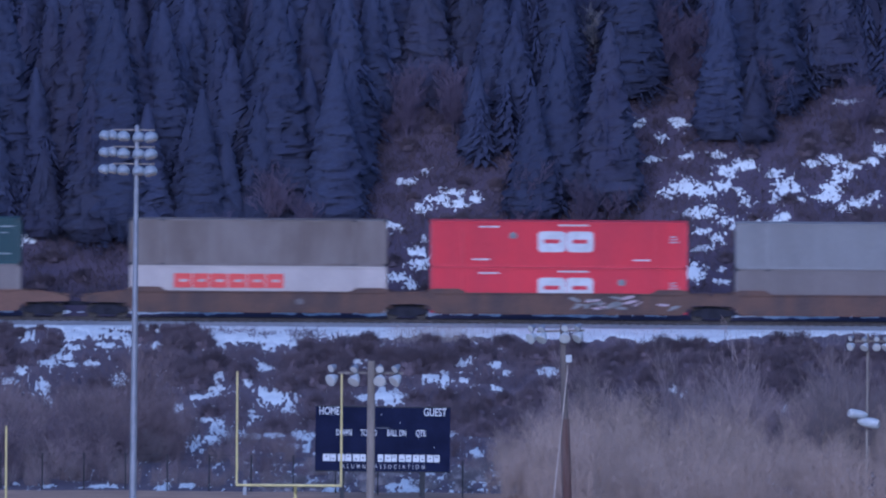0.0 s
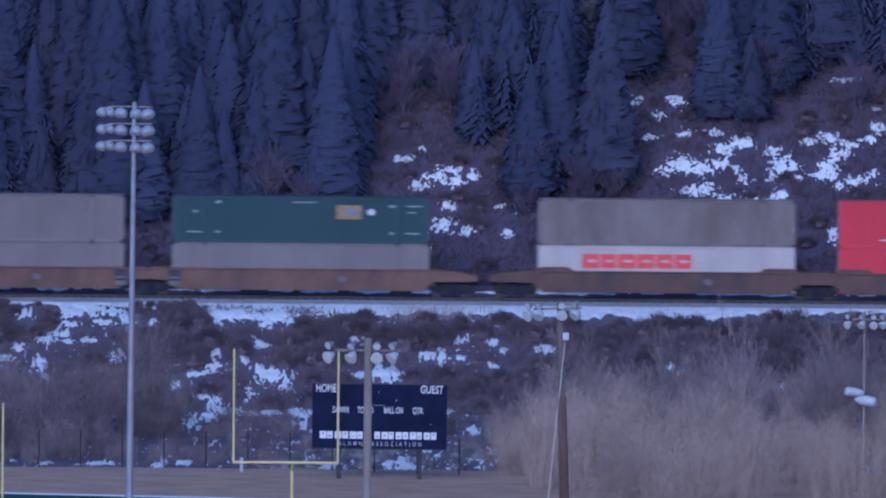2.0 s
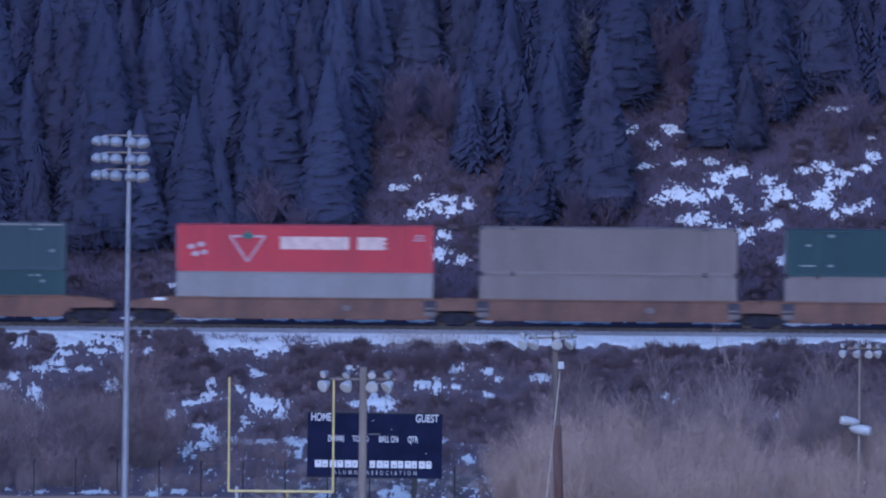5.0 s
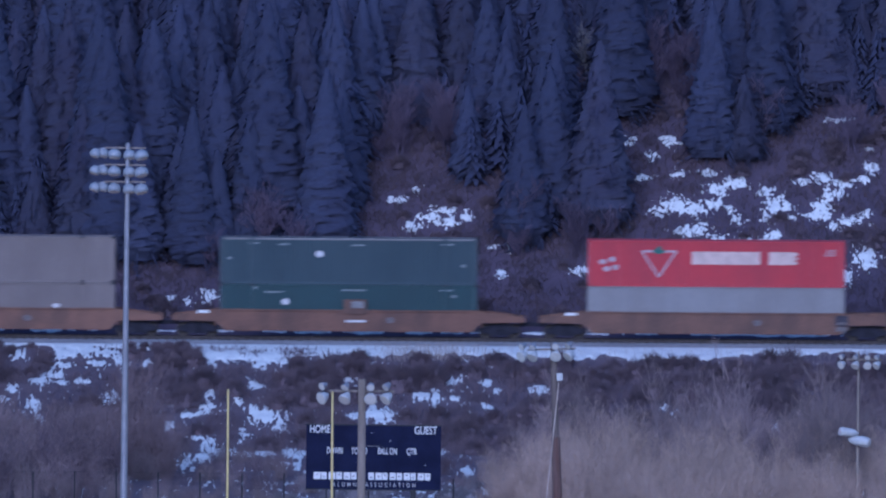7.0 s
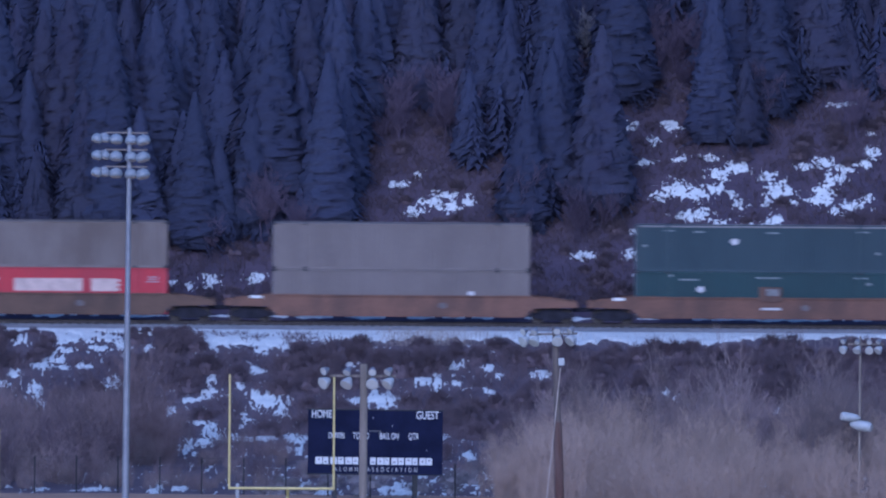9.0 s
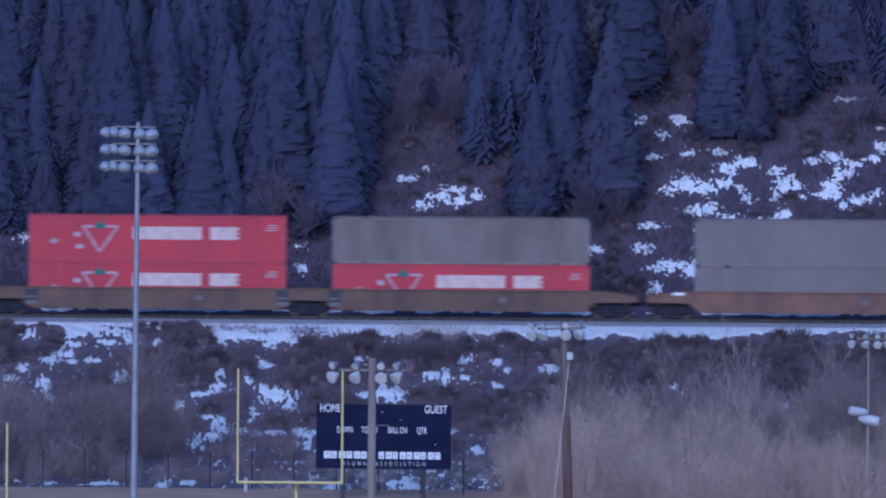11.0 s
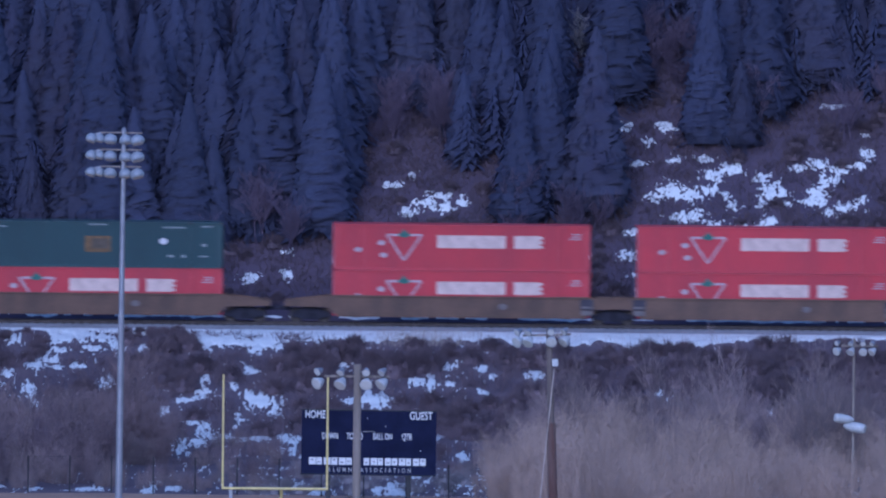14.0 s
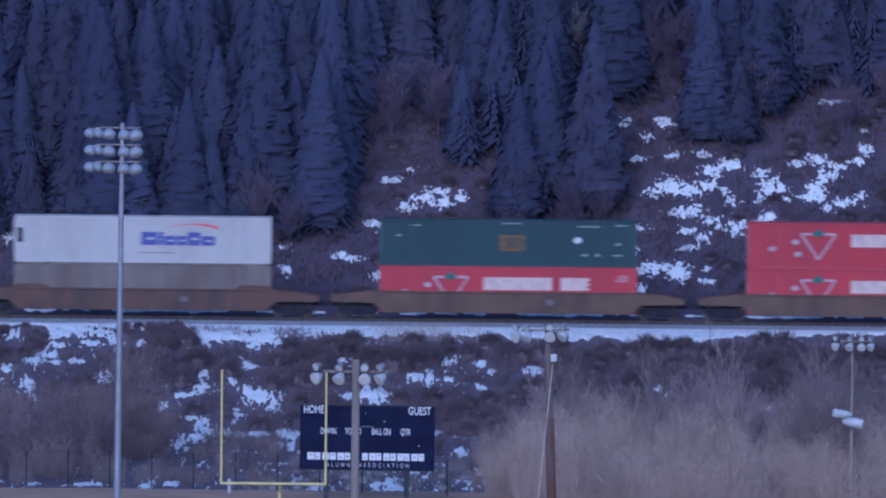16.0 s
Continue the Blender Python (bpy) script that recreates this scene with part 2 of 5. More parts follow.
def sheet(name, material, outline, lift, label, category):
    bm = bmesh.new()
    top = [bm.verts.new((x, y, lift)) for x, y in outline]
    low = [bm.verts.new((x, y, -0.05)) for x, y in outline]
    bm.faces.new(top)
    for i in range(len(top)):
        k = (i + 1) % len(top)
        bm.faces.new((top[i], low[i], low[k], top[k]))
    bmesh.ops.recalc_face_normals(bm, faces=bm.faces)
    return tagged(new(name, mesh_of(name, bm, material)), label, category, kind="structure")


SKEW = -0.255  # the field lies turned to the railway
sheet("field", M["turf"], [(x, 993.0 + SKEW * x + d) for x, d in ((-70, 0), (7, 0), (7, -130), (-70, -130))], 0.02,
      "green artificial turf of a football field", "field")
sheet("field_edge", M["line"], [(x, 993.0 + SKEW * x + d) for x, d in ((-70, 0.004), (-70, 1.3), (7, 1.3), (7, 0.004))], 0.035,
      "white painted border of the playing field", "field line")


# ---- snow lying in patches on the bank and the valley side: middle x and y, half width, half depth ----
SNOW_CLEARING = [(12.5, 1168.3, 0.32, 0.42), (15.1, 1168.3, 0.42, 0.52), (15.6, 1168.1, 0.49, 0.15), (14.0, 1166.7, 0.32, 0.37), (17.1, 1170.7, 0.35, 0.17), (17.0, 1170.0, 0.15, 0.37), (13.4, 1164.7, 0.49, 0.27),
    (15.7, 1165.2, 0.39, 0.37), (12.2, 1163.3, 0.35, 0.3), (17.6, 1165.1, 0.6, 0.3), (14.5, 1161.7, 0.6, 0.42), (15.5, 1162.2, 0.78, 0.67), (16.7, 1161.8, 0.78, 0.52), (17.8, 1162.3, 0.64, 0.47),
    (18.2, 1163.6, 0.71, 0.42), (19.5, 1164.2, 0.67, 0.57), (19.5, 1160.9, 0.35, 0.52), (21.2, 1163.4, 0.57, 0.37), (21.9, 1162.3, 0.64, 0.67), (22.6, 1162.0, 0.49, 0.27), (21.3, 1161.1, 0.35, 0.37),
    (23.0, 1161.1, 0.35, 0.2), (19.0, 1161.8, 0.25, 0.32)]
SNOW_CLEARING_EAST = [(23.8, 1164.4, 0.57, 0.27), (24.9, 1164.7, 0.57, 0.47), (26.1, 1164.3, 0.85, 0.37), (25.6, 1163.2, 0.71, 0.42), (24.9, 1162.1, 0.49, 0.75), (24.6, 1161.3, 0.78, 0.37), (25.6, 1160.4, 0.35, 0.37),
    (26.6, 1160.8, 0.78, 0.42), (27.7, 1161.5, 0.35, 0.3), (28.1, 1165.7, 0.42, 0.52), (27.6, 1164.7, 0.25, 0.37), (26.1, 1170.1, 0.64, 0.22), (28.0, 1167.5, 0.28, 0.17), (20.1, 1159.0, 0.64, 0.25),
    (21.7, 1159.4, 0.49, 0.42), (22.2, 1156.2, 0.28, 0.5), (25.1, 1155.7, 0.32, 0.62)]
SNOW_CLEARING_FOOT = [(16.3, 1159.6, 0.78, 0.4), (17.1, 1160.1, 0.57, 0.32), (18.0, 1159.1, 0.57, 0.35), (18.5, 1158.5, 0.21, 0.42), (16.6, 1158.0, 0.49, 0.32), (17.6, 1157.4, 0.42, 0.52), (16.6, 1156.5, 0.57, 0.25),
    (16.1, 1154.3, 0.57, 0.67), (17.8, 1154.5, 0.21, 0.3), (17.8, 1153.3, 0.49, 0.2), (13.1, 1158.3, 0.71, 0.3), (12.7, 1156.2, 0.6, 0.42), (13.6, 1154.3, 0.71, 0.3), (14.6, 1154.6, 0.78, 0.52),
    (15.9, 1153.8, 0.71, 0.4), (13.4, 1152.3, 0.42, 0.52),
    (19.7, 1158.5, 0.5, 0.7), (27.6, 1157.2, 0.7, 0.9), (26.1, 1155.4, 0.5, 0.6)]
SNOW_HOLLOW = [(-2.2, 1162.4, 0.46, 0.25), (-1.2, 1163.3, 0.32, 0.27), (-2.8, 1162.4, 0.18, 0.3), (-0.2, 1160.6, 0.78, 0.37), (0.6, 1161.4, 0.71, 0.27), (1.0, 1160.3, 0.53, 0.47), (2.0, 1160.8, 0.42, 0.47),
    (-1.4, 1159.9, 0.49, 0.42), (-3.0, 1158.1, 0.35, 0.35), (-1.2, 1157.1, 0.25, 0.27), (-1.5, 1155.8, 0.57, 0.47), (-1.4, 1154.7, 0.6, 0.47), (-2.8, 1153.5, 0.64, 0.35), (-2.0, 1152.8, 0.42, 0.42),
    (0.6, 1158.0, 0.42, 0.37), (0.2, 1156.3, 0.64, 0.62), (1.7, 1155.8, 0.35, 0.42)]
SNOW_FOOT = [(-16.7, 1153.3, 0.28, 0.25), (-15.5, 1152.9, 0.25, 0.3), (-14.3, 1153.5, 0.49, 0.47), (-26.7, 1156.8, 0.53, 0.42), (4.3, 1155.5, 0.32, 0.35), (5.2, 1158.0, 0.49, 0.42), (3.8, 1158.0, 0.35, 0.2),
    (9.5, 1156.2, 0.71, 0.37), (-11.4, 1153.8, 0.49, 0.42), (-4.8, 1155.1, 0.64, 0.25), (-3.7, 1158.4, 0.42, 0.3), (-9.0, 1156.1, 0.35, 0.3), (-9.0, 1154.0, 0.39, 0.42), (-5.6, 1155.3, 0.57, 0.25)]
SNOW_BANK_WEST = [(-25.7, 1131.4, 0.42, 1.4), (-22.9, 1131.9, 0.78, 1.47), (-21.8, 1133.0, 0.71, 2.0), (-20.5, 1132.0, 0.78, 0.95), (-19.6, 1130.1, 0.28, 1.87), (-20.9, 1128.9, 0.49, 0.75), (-17.9, 1129.1, 0.28, 0.9),
    (-23.0, 1128.4, 0.49, 0.75), (-23.6, 1126.1, 0.49, 0.75), (-24.4, 1124.1, 0.46, 1.2), (-23.0, 1123.9, 0.28, 0.75), (-21.7, 1124.5, 0.42, 0.6), (-26.0, 1122.0, 0.35, 1.02), (-26.9, 1118.9, 0.49, 0.9),
    (-24.7, 1117.9, 0.46, 1.47), (-24.2, 1114.7, 0.28, 0.72), (-26.7, 1111.0, 0.57, 1.02), (-19.9, 1120.3, 0.53, 1.32), (-10.7, 1130.1, 0.49, 1.87), (-13.8, 1130.3, 0.32, 1.55), (-9.4, 1130.0, 0.32, 1.35),
    (-12.5, 1131.2, 0.64, 1.37)]
SNOW_BANK_MIDDLE = [(-13.8, 1120.7, 0.28, 1.17), (-13.9, 1117.9, 0.35, 1.32), (-14.4, 1116.4, 0.25, 0.72), (-15.2, 1115.8, 0.49, 0.6), (-16.2, 1112.7, 0.42, 0.87), (-14.4, 1109.9, 0.49, 0.85), (-13.7, 1106.1, 0.49, 3.22),
    (-12.7, 1099.4, 0.78, 5.5), (-11.4, 1096.8, 0.64, 3.42), (-10.2, 1098.3, 0.49, 4.12), (-14.8, 1085.5, 0.42, 6.02), (-13.9, 1090.3, 0.57, 2.7), (-11.0, 1123.2, 0.49, 0.75), (-12.0, 1119.0, 0.28, 0.75),
    (-10.3, 1115.4, 0.92, 1.47), (-11.2, 1116.8, 0.35, 1.02), (-9.4, 1114.0, 0.32, 1.75), (-11.6, 1110.7, 0.25, 1.6), (-8.6, 1098.6, 0.35, 6.17), (-8.7, 1083.0, 0.64, 3.32)]
SNOW_BANK_EAST = [(-5.2, 1125.0, 0.42, 0.6), (-4.9, 1115.5, 0.42, 0.72), (-3.2, 1115.6, 0.88, 1.62), (-3.7, 1117.8, 0.21, 1.17), (-0.8, 1120.8, 0.42, 0.9), (0.1, 1120.1, 0.35, 1.62), (1.4, 1125.2, 0.42, 0.75),
    (1.3, 1120.3, 0.42, 0.57), (3.4, 1124.7, 0.32, 0.87), (4.0, 1122.4, 0.21, 0.72), (3.4, 1118.4, 0.35, 0.87), (6.7, 1122.5, 0.49, 1.05), (-8.1, 1095.2, 0.35, 5.45), (0.6, 1099.9, 0.21, 5.5),
    (14.3, 1118.3, 0.28, 0.75), (14.9, 1116.6, 0.18, 0.75), (21.1, 1112.9, 0.32, 0.87)]
SNOW_FLAT = [(-6.2, 1035.5, 0.49, 6.57), (-4.2, 1028.1, 0.42, 5.92), (-1.9, 1036.0, 0.78, 7.8), (2.0, 1076.5, 0.35, 3.27), (1.3, 1053.8, 0.49, 3.17), (2.3, 1047.7, 0.49, 3.12), (-7.7, 1046.4, 0.49, 4.35),
    (14.3, 1044.9, 0.49, 4.35), (15.3, 1044.5, 0.21, 3.1), (17.5, 1039.8, 0.64, 3.05), (19.4, 1048.7, 0.42, 3.75), (21.0, 1055.2, 0.35, 5.07), (-14.6, 1038.0, 0.49, 2.45), (-15.9, 1035.4, 0.32, 6.0),
    (-19.6, 1037.4, 0.71, 1.85), (-22.6, 1038.2, 0.28, 2.45), (20.3, 1094, 0.42, 7), (20.6, 1086, 0.3, 5)]
SNOW_HILL = SNOW_CLEARING + SNOW_CLEARING_EAST + SNOW_CLEARING_FOOT + SNOW_HOLLOW + SNOW_FOOT
SNOW_BANK = SNOW_BANK_WEST + SNOW_BANK_MIDDLE + SNOW_BANK_EAST + SNOW_FLAT


def snow_depth(x, y, patches, v, less=0.0, specks=-1.0):
    """How far inside a patch a spot lies, with a ragged rim; above 0 there is snow."""
    best = -1.0
    for px, py, rx, ry in patches:
        d = ((x - px) / (rx * 1.4)) ** 2 + ((y - py) / (ry * 1.4)) ** 2
        if d < 3:
            best = max(best, 1 - math.sqrt(d))
    best = max(best, specks)
    if best <= -0.7:
        return -1.0
    return (best + 0.6 * noise.noise((x * 2.2, v * 2.6, 9.0)) + 0.8 * noise.noise((x * 4.6, v * 5.0, 4.0))
            + 0.75 * noise.noise((x * 8.5, v * 9.0, 2.0)) - less)


def snow_band(x, y):
    """The strip of snow along the shoulder of the railway bank."""
    edge = float(np.interp(x, [-30, -18, -15.5, -12, -8, -6, 3, 8, 12, 17, 19, 24, 27], [1134.2, 1133.4, 1131.6, 1130.0, 1130.6, 1131.8, 1132.2, 1131.4, 1131.2, 1131.0, 1132.4, 1133.0, 1134.4]))
    edge += 1.7 * noise.noise((x / 2.4, 4.0, 2.0)) + 1.7 * noise.noise((x / 0.8, 8.0, 2.0)) + 0.6 * noise.noise((x / 0.3, 1.0, 2.0))
    d = min(y - edge, (1135.9 - y) * 1.2) * 0.8
    return min(d, 0.6) + 0.35 * noise.noise((x * 1.1, y * 0.5, 5.0)) * min(1, max(0.1, (1135.0 - y) * 0.4)) + 0.16 * noise.noise((x * 3.3, y, 5.0))


def snow(name, label, x0, x1, y0, y1, dx, dy, depth, lift):
    nx, ny = int((x1 - x0) / dx), int((y1 - y0) / dy)
    value = [[depth(x0 + i * dx, y0 + j * dy) for i in range(nx + 1)] for j in range(ny + 1)]
    index, verts, faces = {}, [], []

    def vert(i, j):
        if (i, j) not in index:
            index[i, j] = len(verts)
            x, y = x0 + i * dx, y0 + j * dy
            v = value[j][i]
            verts.append((x, y, land(x, y) + (lift * min(1, 0.4 + v) if v > 0 else -0.12)))
        return index[i, j]

    for j in range(ny):
        for i in range(nx):
            if max(value[j][i], value[j][i + 1], value[j + 1][i], value[j + 1][i + 1]) > 0:
                faces.append((vert(i, j), vert(i + 1, j), vert(i + 1, j + 1), vert(i, j + 1)))
    tagged(new(name, raw_mesh(name, verts, faces, M["snow"], True)), label, "snow", kind="stuff")


snow("valley_snow", "patchy old snow among brush on the valley side", -30, 31, 1151, 1172, 0.085, 0.075,
     lambda x, y: snow_depth(x, y, SNOW_HILL, y * 0.62, 0.22), 0.07)
snow("bank_snow", "patchy old snow on the brushy railway bank", -31, 31, 1028, 1134, 0.10, 0.28,
     lambda x, y: snow_depth(x, y, SNOW_BANK, float(np.interp(y, [1034, 1108, 1131], [0, 4.2, 9.4])) * 0.85, 0.14,
                             (-0.16 if -10 < x < 5 or x > 12 else -0.34) if y < 1066 else -0.36 if x < 4 else -0.6), 0.07)
snow("shoulder_snow", "ragged strip of snow along the railway shoulder", -38, 38, 1127, 1137.2, 0.12, 0.2, snow_band, 0.12)
snow("ditch_snow", "patchy snow in the ditch behind the track", -38, 38, 1147.5, 1151.0, 0.14, 0.1,
     lambda x, y: min(y - 1147.7, 1149.3 - y) * 0.9 - 0.66 + 0.5 * noise.noise((x / 1.8, y / 3, 6.0)) + 0.25 * noise.noise((x * 1.6, y * 1.2, 8.0)), 0.12)


# ---- the railway ----
TRACK_Y, RAIL_Z = 1140.0, 4.6


def railway():
    bm = bmesh.new()
    section = [(-3.5, 4.19), (-2.1, 4.40), (2.1, 4.40), (4.2, 4.12)]
    cols = []
    for i in range(0, 161):
        x = -400 + i * 5
        cols.append([bm.verts.new((x, TRACK_Y + d, z)) for d, z in section])
    for a, b in zip(cols, cols[1:]):
        for k in range(3):
            bm.faces.new((a[k], b[k], b[k + 1], a[k + 1]))
    tagged(new("track_bed", mesh_of("track_bed", bm, M["ballast"])), "grey crushed stone ballast under the rails", "ballast", kind="structure")
    for y in (-0.75, 0.75):
        bm = bmesh.new()
        box(bm, -400, 400, TRACK_Y + y - 0.036, TRACK_Y + y + 0.036, RAIL_Z - 0.05, RAIL_Z, 0.01)
        box(bm, -400, 400, TRACK_Y + y - 0.012, TRACK_Y + y + 0.012, RAIL_Z - 0.155, RAIL_Z - 0.05)
        box(bm, -400, 400, TRACK_Y + y - 0.075, TRACK_Y + y + 0.075, RAIL_Z - 0.18, RAIL_Z - 0.155)
        tagged(new("rail", mesh_of("rail", bm, M["rail"])), "brown steel rail worn bright on its head", "rail", "rails of the track", kind="structure")
    bm = bmesh.new()
    for i in range(150):
        x = -42 + i * 0.56
        box(bm, x - 0.11, x + 0.11, TRACK_Y - 1.3, TRACK_Y + 1.3, 4.33, RAIL_Z - 0.184)
    tagged(new("railway_ties", mesh_of("railway_ties", bm, M["tie"])), "dark timber ties bedded in the ballast", "railway tie", kind="stuff")


railway()


# ---- containers: 53 feet long, origin in the middle of the underside ----
LONG, WIDE, HIGH = 16.15, 2.59, 2.90
CACHE = {}


def cached(name, paint, make):
    if (name, paint) not in CACHE:
        CACHE[name, paint] = mesh_of(name, make(bmesh.new()), M[paint])
    return CACHE[name, paint]


def ribbed_side(bm):
    """A side wall with upright corrugations, its face towards -y."""
    pitch, deep = 0.305, 0.030
    n = int((LONG - 0.5) / pitch)
    x = -n * pitch / 2
    line = []
    for i in range(n):
        for f, d in ((0.0, 0), (0.36, 0), (0.5, deep), (0.86, deep)):
            line.append((x + (i + f) * pitch, d))
    line = [(-LONG / 2 + 0.1, 0)] + line + [(LONG / 2 - 0.1, 0)]
    low = [bm.verts.new((px, d, 0.16)) for px, d in line]
    top = [bm.verts.new((px, d, HIGH - 0.10)) for px, d in line]
    for i in range(len(line) - 1):
        bm.faces.new((low[i], low[i + 1], top[i + 1], top[i]))
    back_low = [bm.verts.new((s * (LONG / 2 - 0.1), 0.05, 0.16)) for s in (-1, 1)]
    back_top = [bm.verts.new((s * (LONG / 2 - 0.1), 0.05, HIGH - 0.10)) for s in (-1, 1)]
    bm.faces.new((back_low[1], back_low[0], back_top[0], back_top[1]))
    return bm


def half_round(bm, x, z, rx, rz, y0, y1, sides=14):
    return slab(bm, [(x + rx * math.cos(a), z + rz * math.sin(a)) for a in np.linspace(0, 2 * math.pi, sides, endpoint=False).tolist()], y0, y1)


FACE = -WIDE / 2 - 0.002  # plane of the outer ribs


def mark(parent, name, material, bm, label=""):
    return part(name, bm, M[material], parent, label)


def plate(x0, x1, z0, z1, bm=None):
    return box(bm or bmesh.new(), x0, x1, FACE - 0.008, FACE + 0.012, z0, z1)


def rounded(x0, x1, z0, z1, r):
    out = []
    for cx, cz, a0 in ((x1 - r, z0 + r, -90), (x1 - r, z1 - r, 0), (x0 + r, z1 - r, 90), (x0 + r, z0 + r, 180)):
        out += [(cx + r * math.cos(radians(a0 + a)), cz + r * math.sin(radians(a0 + a))) for a in (0, 30, 60, 90)]
    return out


def two_block_mark(c):
    """Two rounded white blocks with a red slot each, as on the carrier's own containers."""
    for x0, x1, s0, s1 in ((-1.33, 0.42, -0.95, 0.04), (0.46, 2.16, 0.84, 1.78)):
        bm = slab(bmesh.new(), rounded(x0, x1, 0.98, 2.28, 0.26), FACE - 0.008, FACE + 0.012)
        block = mark(c, "carrier_mark", "marking", bm, "large white rounded block")
        mark(block, "mark_slot", "bright_red", slab(bmesh.new(), rounded(s0, s1, 1.52, 1.78, 0.06), FACE - 0.014, FACE))


def trim_marks(c, emblem, tone="marking"):
    for x, w, z in ((-4.4, 0.62, 2.5), (-4.9, 0.55, 0.45), (5.2, 0.55, 0.45), (0.9, 0.95, 2.62)):
        mark(c, "stripe", tone, plate(x - w, x + w, z, z + 0.09))
    mark(c, "round_emblem", "grey_mark", half_round(bmesh.new(), emblem, 2.0, 0.26, 0.22, FACE - 0.008, FACE + 0.012))
    for k in range(3):
        mark(c, "number_bar", "faint_marking", plate(6.95, 7.55 - 0.1 * k, 1.6 + 0.17 * k, 1.68 + 0.17 * k))


def block_word(c, material, x0, x1, z0, z1, shapes, ground):
    """A word mark as a row of plain rounded blocks: width and height of each, as shares of the row."""
    x = x0
    for wide, tall in shapes:
        a, b, top = x, x + wide * (x1 - x0), z0 + tall * (z1 - z0)
        r = 0.10 * min(b - a, top - z0)
        block = mark(c, "word_block", material, slab(bmesh.new(), rounded(a, b - 0.07, z0, top, r), FACE - 0.008, FACE + 0.012))
        if b - a > 0.5:
            mid, half = (z0 + top) / 2, 0.09 * (top - z0)
            mark(block, "block_slot", ground, slab(bmesh.new(), rounded(a + 0.3 * (b - a), b - 0.07 - 0.2 * (b - a), mid - half, mid + half, 0.02), FACE - 0.013, FACE))
        x = b


def retailer_marks(c, stickers=((-5.05, 1.72), (-4.9, 0.95), (-6.5, 1.28))):
    """White bars, a white-edged triangle and a green leaf shape on red."""
    mark(c, "name_bar", "bar_white", plate(-1.55, 2.75, 1.42, 2.22), "long plain white bar")
    bm = plate(3.30, 4.95, 1.42, 2.22)
    for k in range(3):
        plate(4.95, 5.12, 1.46 + k * 0.28, 1.62 + k * 0.28, bm)
    mark(c, "name_bar", "bar_white", bm, "short white bar with a notched end")
    apex, left, right = Vector((-3.62, 0.62)), Vector((-4.70, 2.22)), Vector((-2.52, 2.22))
    for p, q in ((left, right), (right, apex), (apex, left)):
        d = (q - p).normalized()
        n = Vector((-d.y, d.x)) * 0.065
        mark(c, "triangle_edge", "faint_marking", slab(bmesh.new(), [tuple(p - n), tuple(q - n), tuple(q + n), tuple(p + n)], FACE - 0.008, FACE + 0.012))
    bm = bmesh.new()
    leaf = [(-0.42, 0.0), (-0.2, -0.17), (0.2, -0.17), (0.42, 0.0), (0.22, 0.12), (0.0, 0.36), (-0.22, 0.12)]
    slab(bm, [(-3.62 + x, 2.24 + z) for x, z in leaf], FACE - 0.014, FACE)
    mark(c, "leaf_mark", "green_mark", bm)
    for x, z in stickers:
        mark(c, "sticker", "faint_marking", half_round(bmesh.new(), x, z, 0.25, 0.17, FACE - 0.008, FACE + 0.012, 8))
    for k in range(3):
        mark(c, "number_bar", "faint_marking", plate(6.75 + 0.1 * k, 7.5, 2.0 + 0.15 * k, 2.07 + 0.15 * k))


def shipper_marks(c, square=None, emblem=(4.35, 1.98), faint=False, stripes=(), dots=()):
    """Small pale stripes and stickers, a round emblem and a faded gold square, on green."""
    if square:
        x0, x1, z0, z1 = square
        gold = mark(c, "gold_square", "old_gold" if faint else "yellow_mark", box(bmesh.new(), x0, x1, FACE - 0.008, FACE + 0.012, z0, z1), "faded gold square")
        mark(gold, "square_print", "gold_print" if faint else "grey_mark", box(bmesh.new(), x0 + 0.42, x1 - 0.12, FACE - 0.012, FACE, z0 + 0.22, z1 - 0.16))
    x, z = emblem
    mark(c, "round_emblem", "marking", half_round(bmesh.new(), x, z, 0.26, 0.21, FACE - 0.008, FACE + 0.012, 9))
    for x, z, w in stripes:
        mark(c, "stripe", "pale_sticker", plate(x - w, x + w, z, z + 0.09))
    for k, (x, z) in enumerate(dots):
        mark(c, "sticker", "pale_sticker", half_round(bmesh.new(), x, z, 0.15 + 0.04 * (k % 3), 0.09 + 0.02 * (k % 2), FACE - 0.008, FACE + 0.012, 7))


def arc_mark(c):
    """A thin red swoosh over a blue block word on white."""
    bm = bmesh.new()
    xs = np.linspace(0, 1, 13).tolist()
    top = [(1.75 + 3.0 * t, 2.28 + 0.20 * math.sin(math.pi * t) ** 0.7 + 0.02) for t in xs]
    low = [(1.75 + 3.0 * t, 2.28 + 0.20 * math.sin(math.pi * t) ** 0.7 - 0.02 - 0.13 * t ** 2) for t in xs]
    slab(bm, top + low[::-1], FACE - 0.008, FACE + 0.012)
    mark(c, "red_arc", "red_mark", bm)
    block_word(c, "blue_mark", -0.1, 4.6, 1.12, 1.95, ((0.23, 1.0), (0.08, 1.0), (0.18, 0.72), (0.13, 0.72), (0.19, 1.0), (0.19, 0.72)), "white")
    part("cooling_unit", box(bmesh.new(), -LONG / 2 - 0.05, -7.55, FACE - 0.012, FACE + 0.03, 1.25, 2.15, 0.004), M["dark_steel"], c, "dark recess of the cooling unit")
    mark(c, "fine_print", "grey_mark", plate(-0.2, 2.0, 0.62, 0.68))


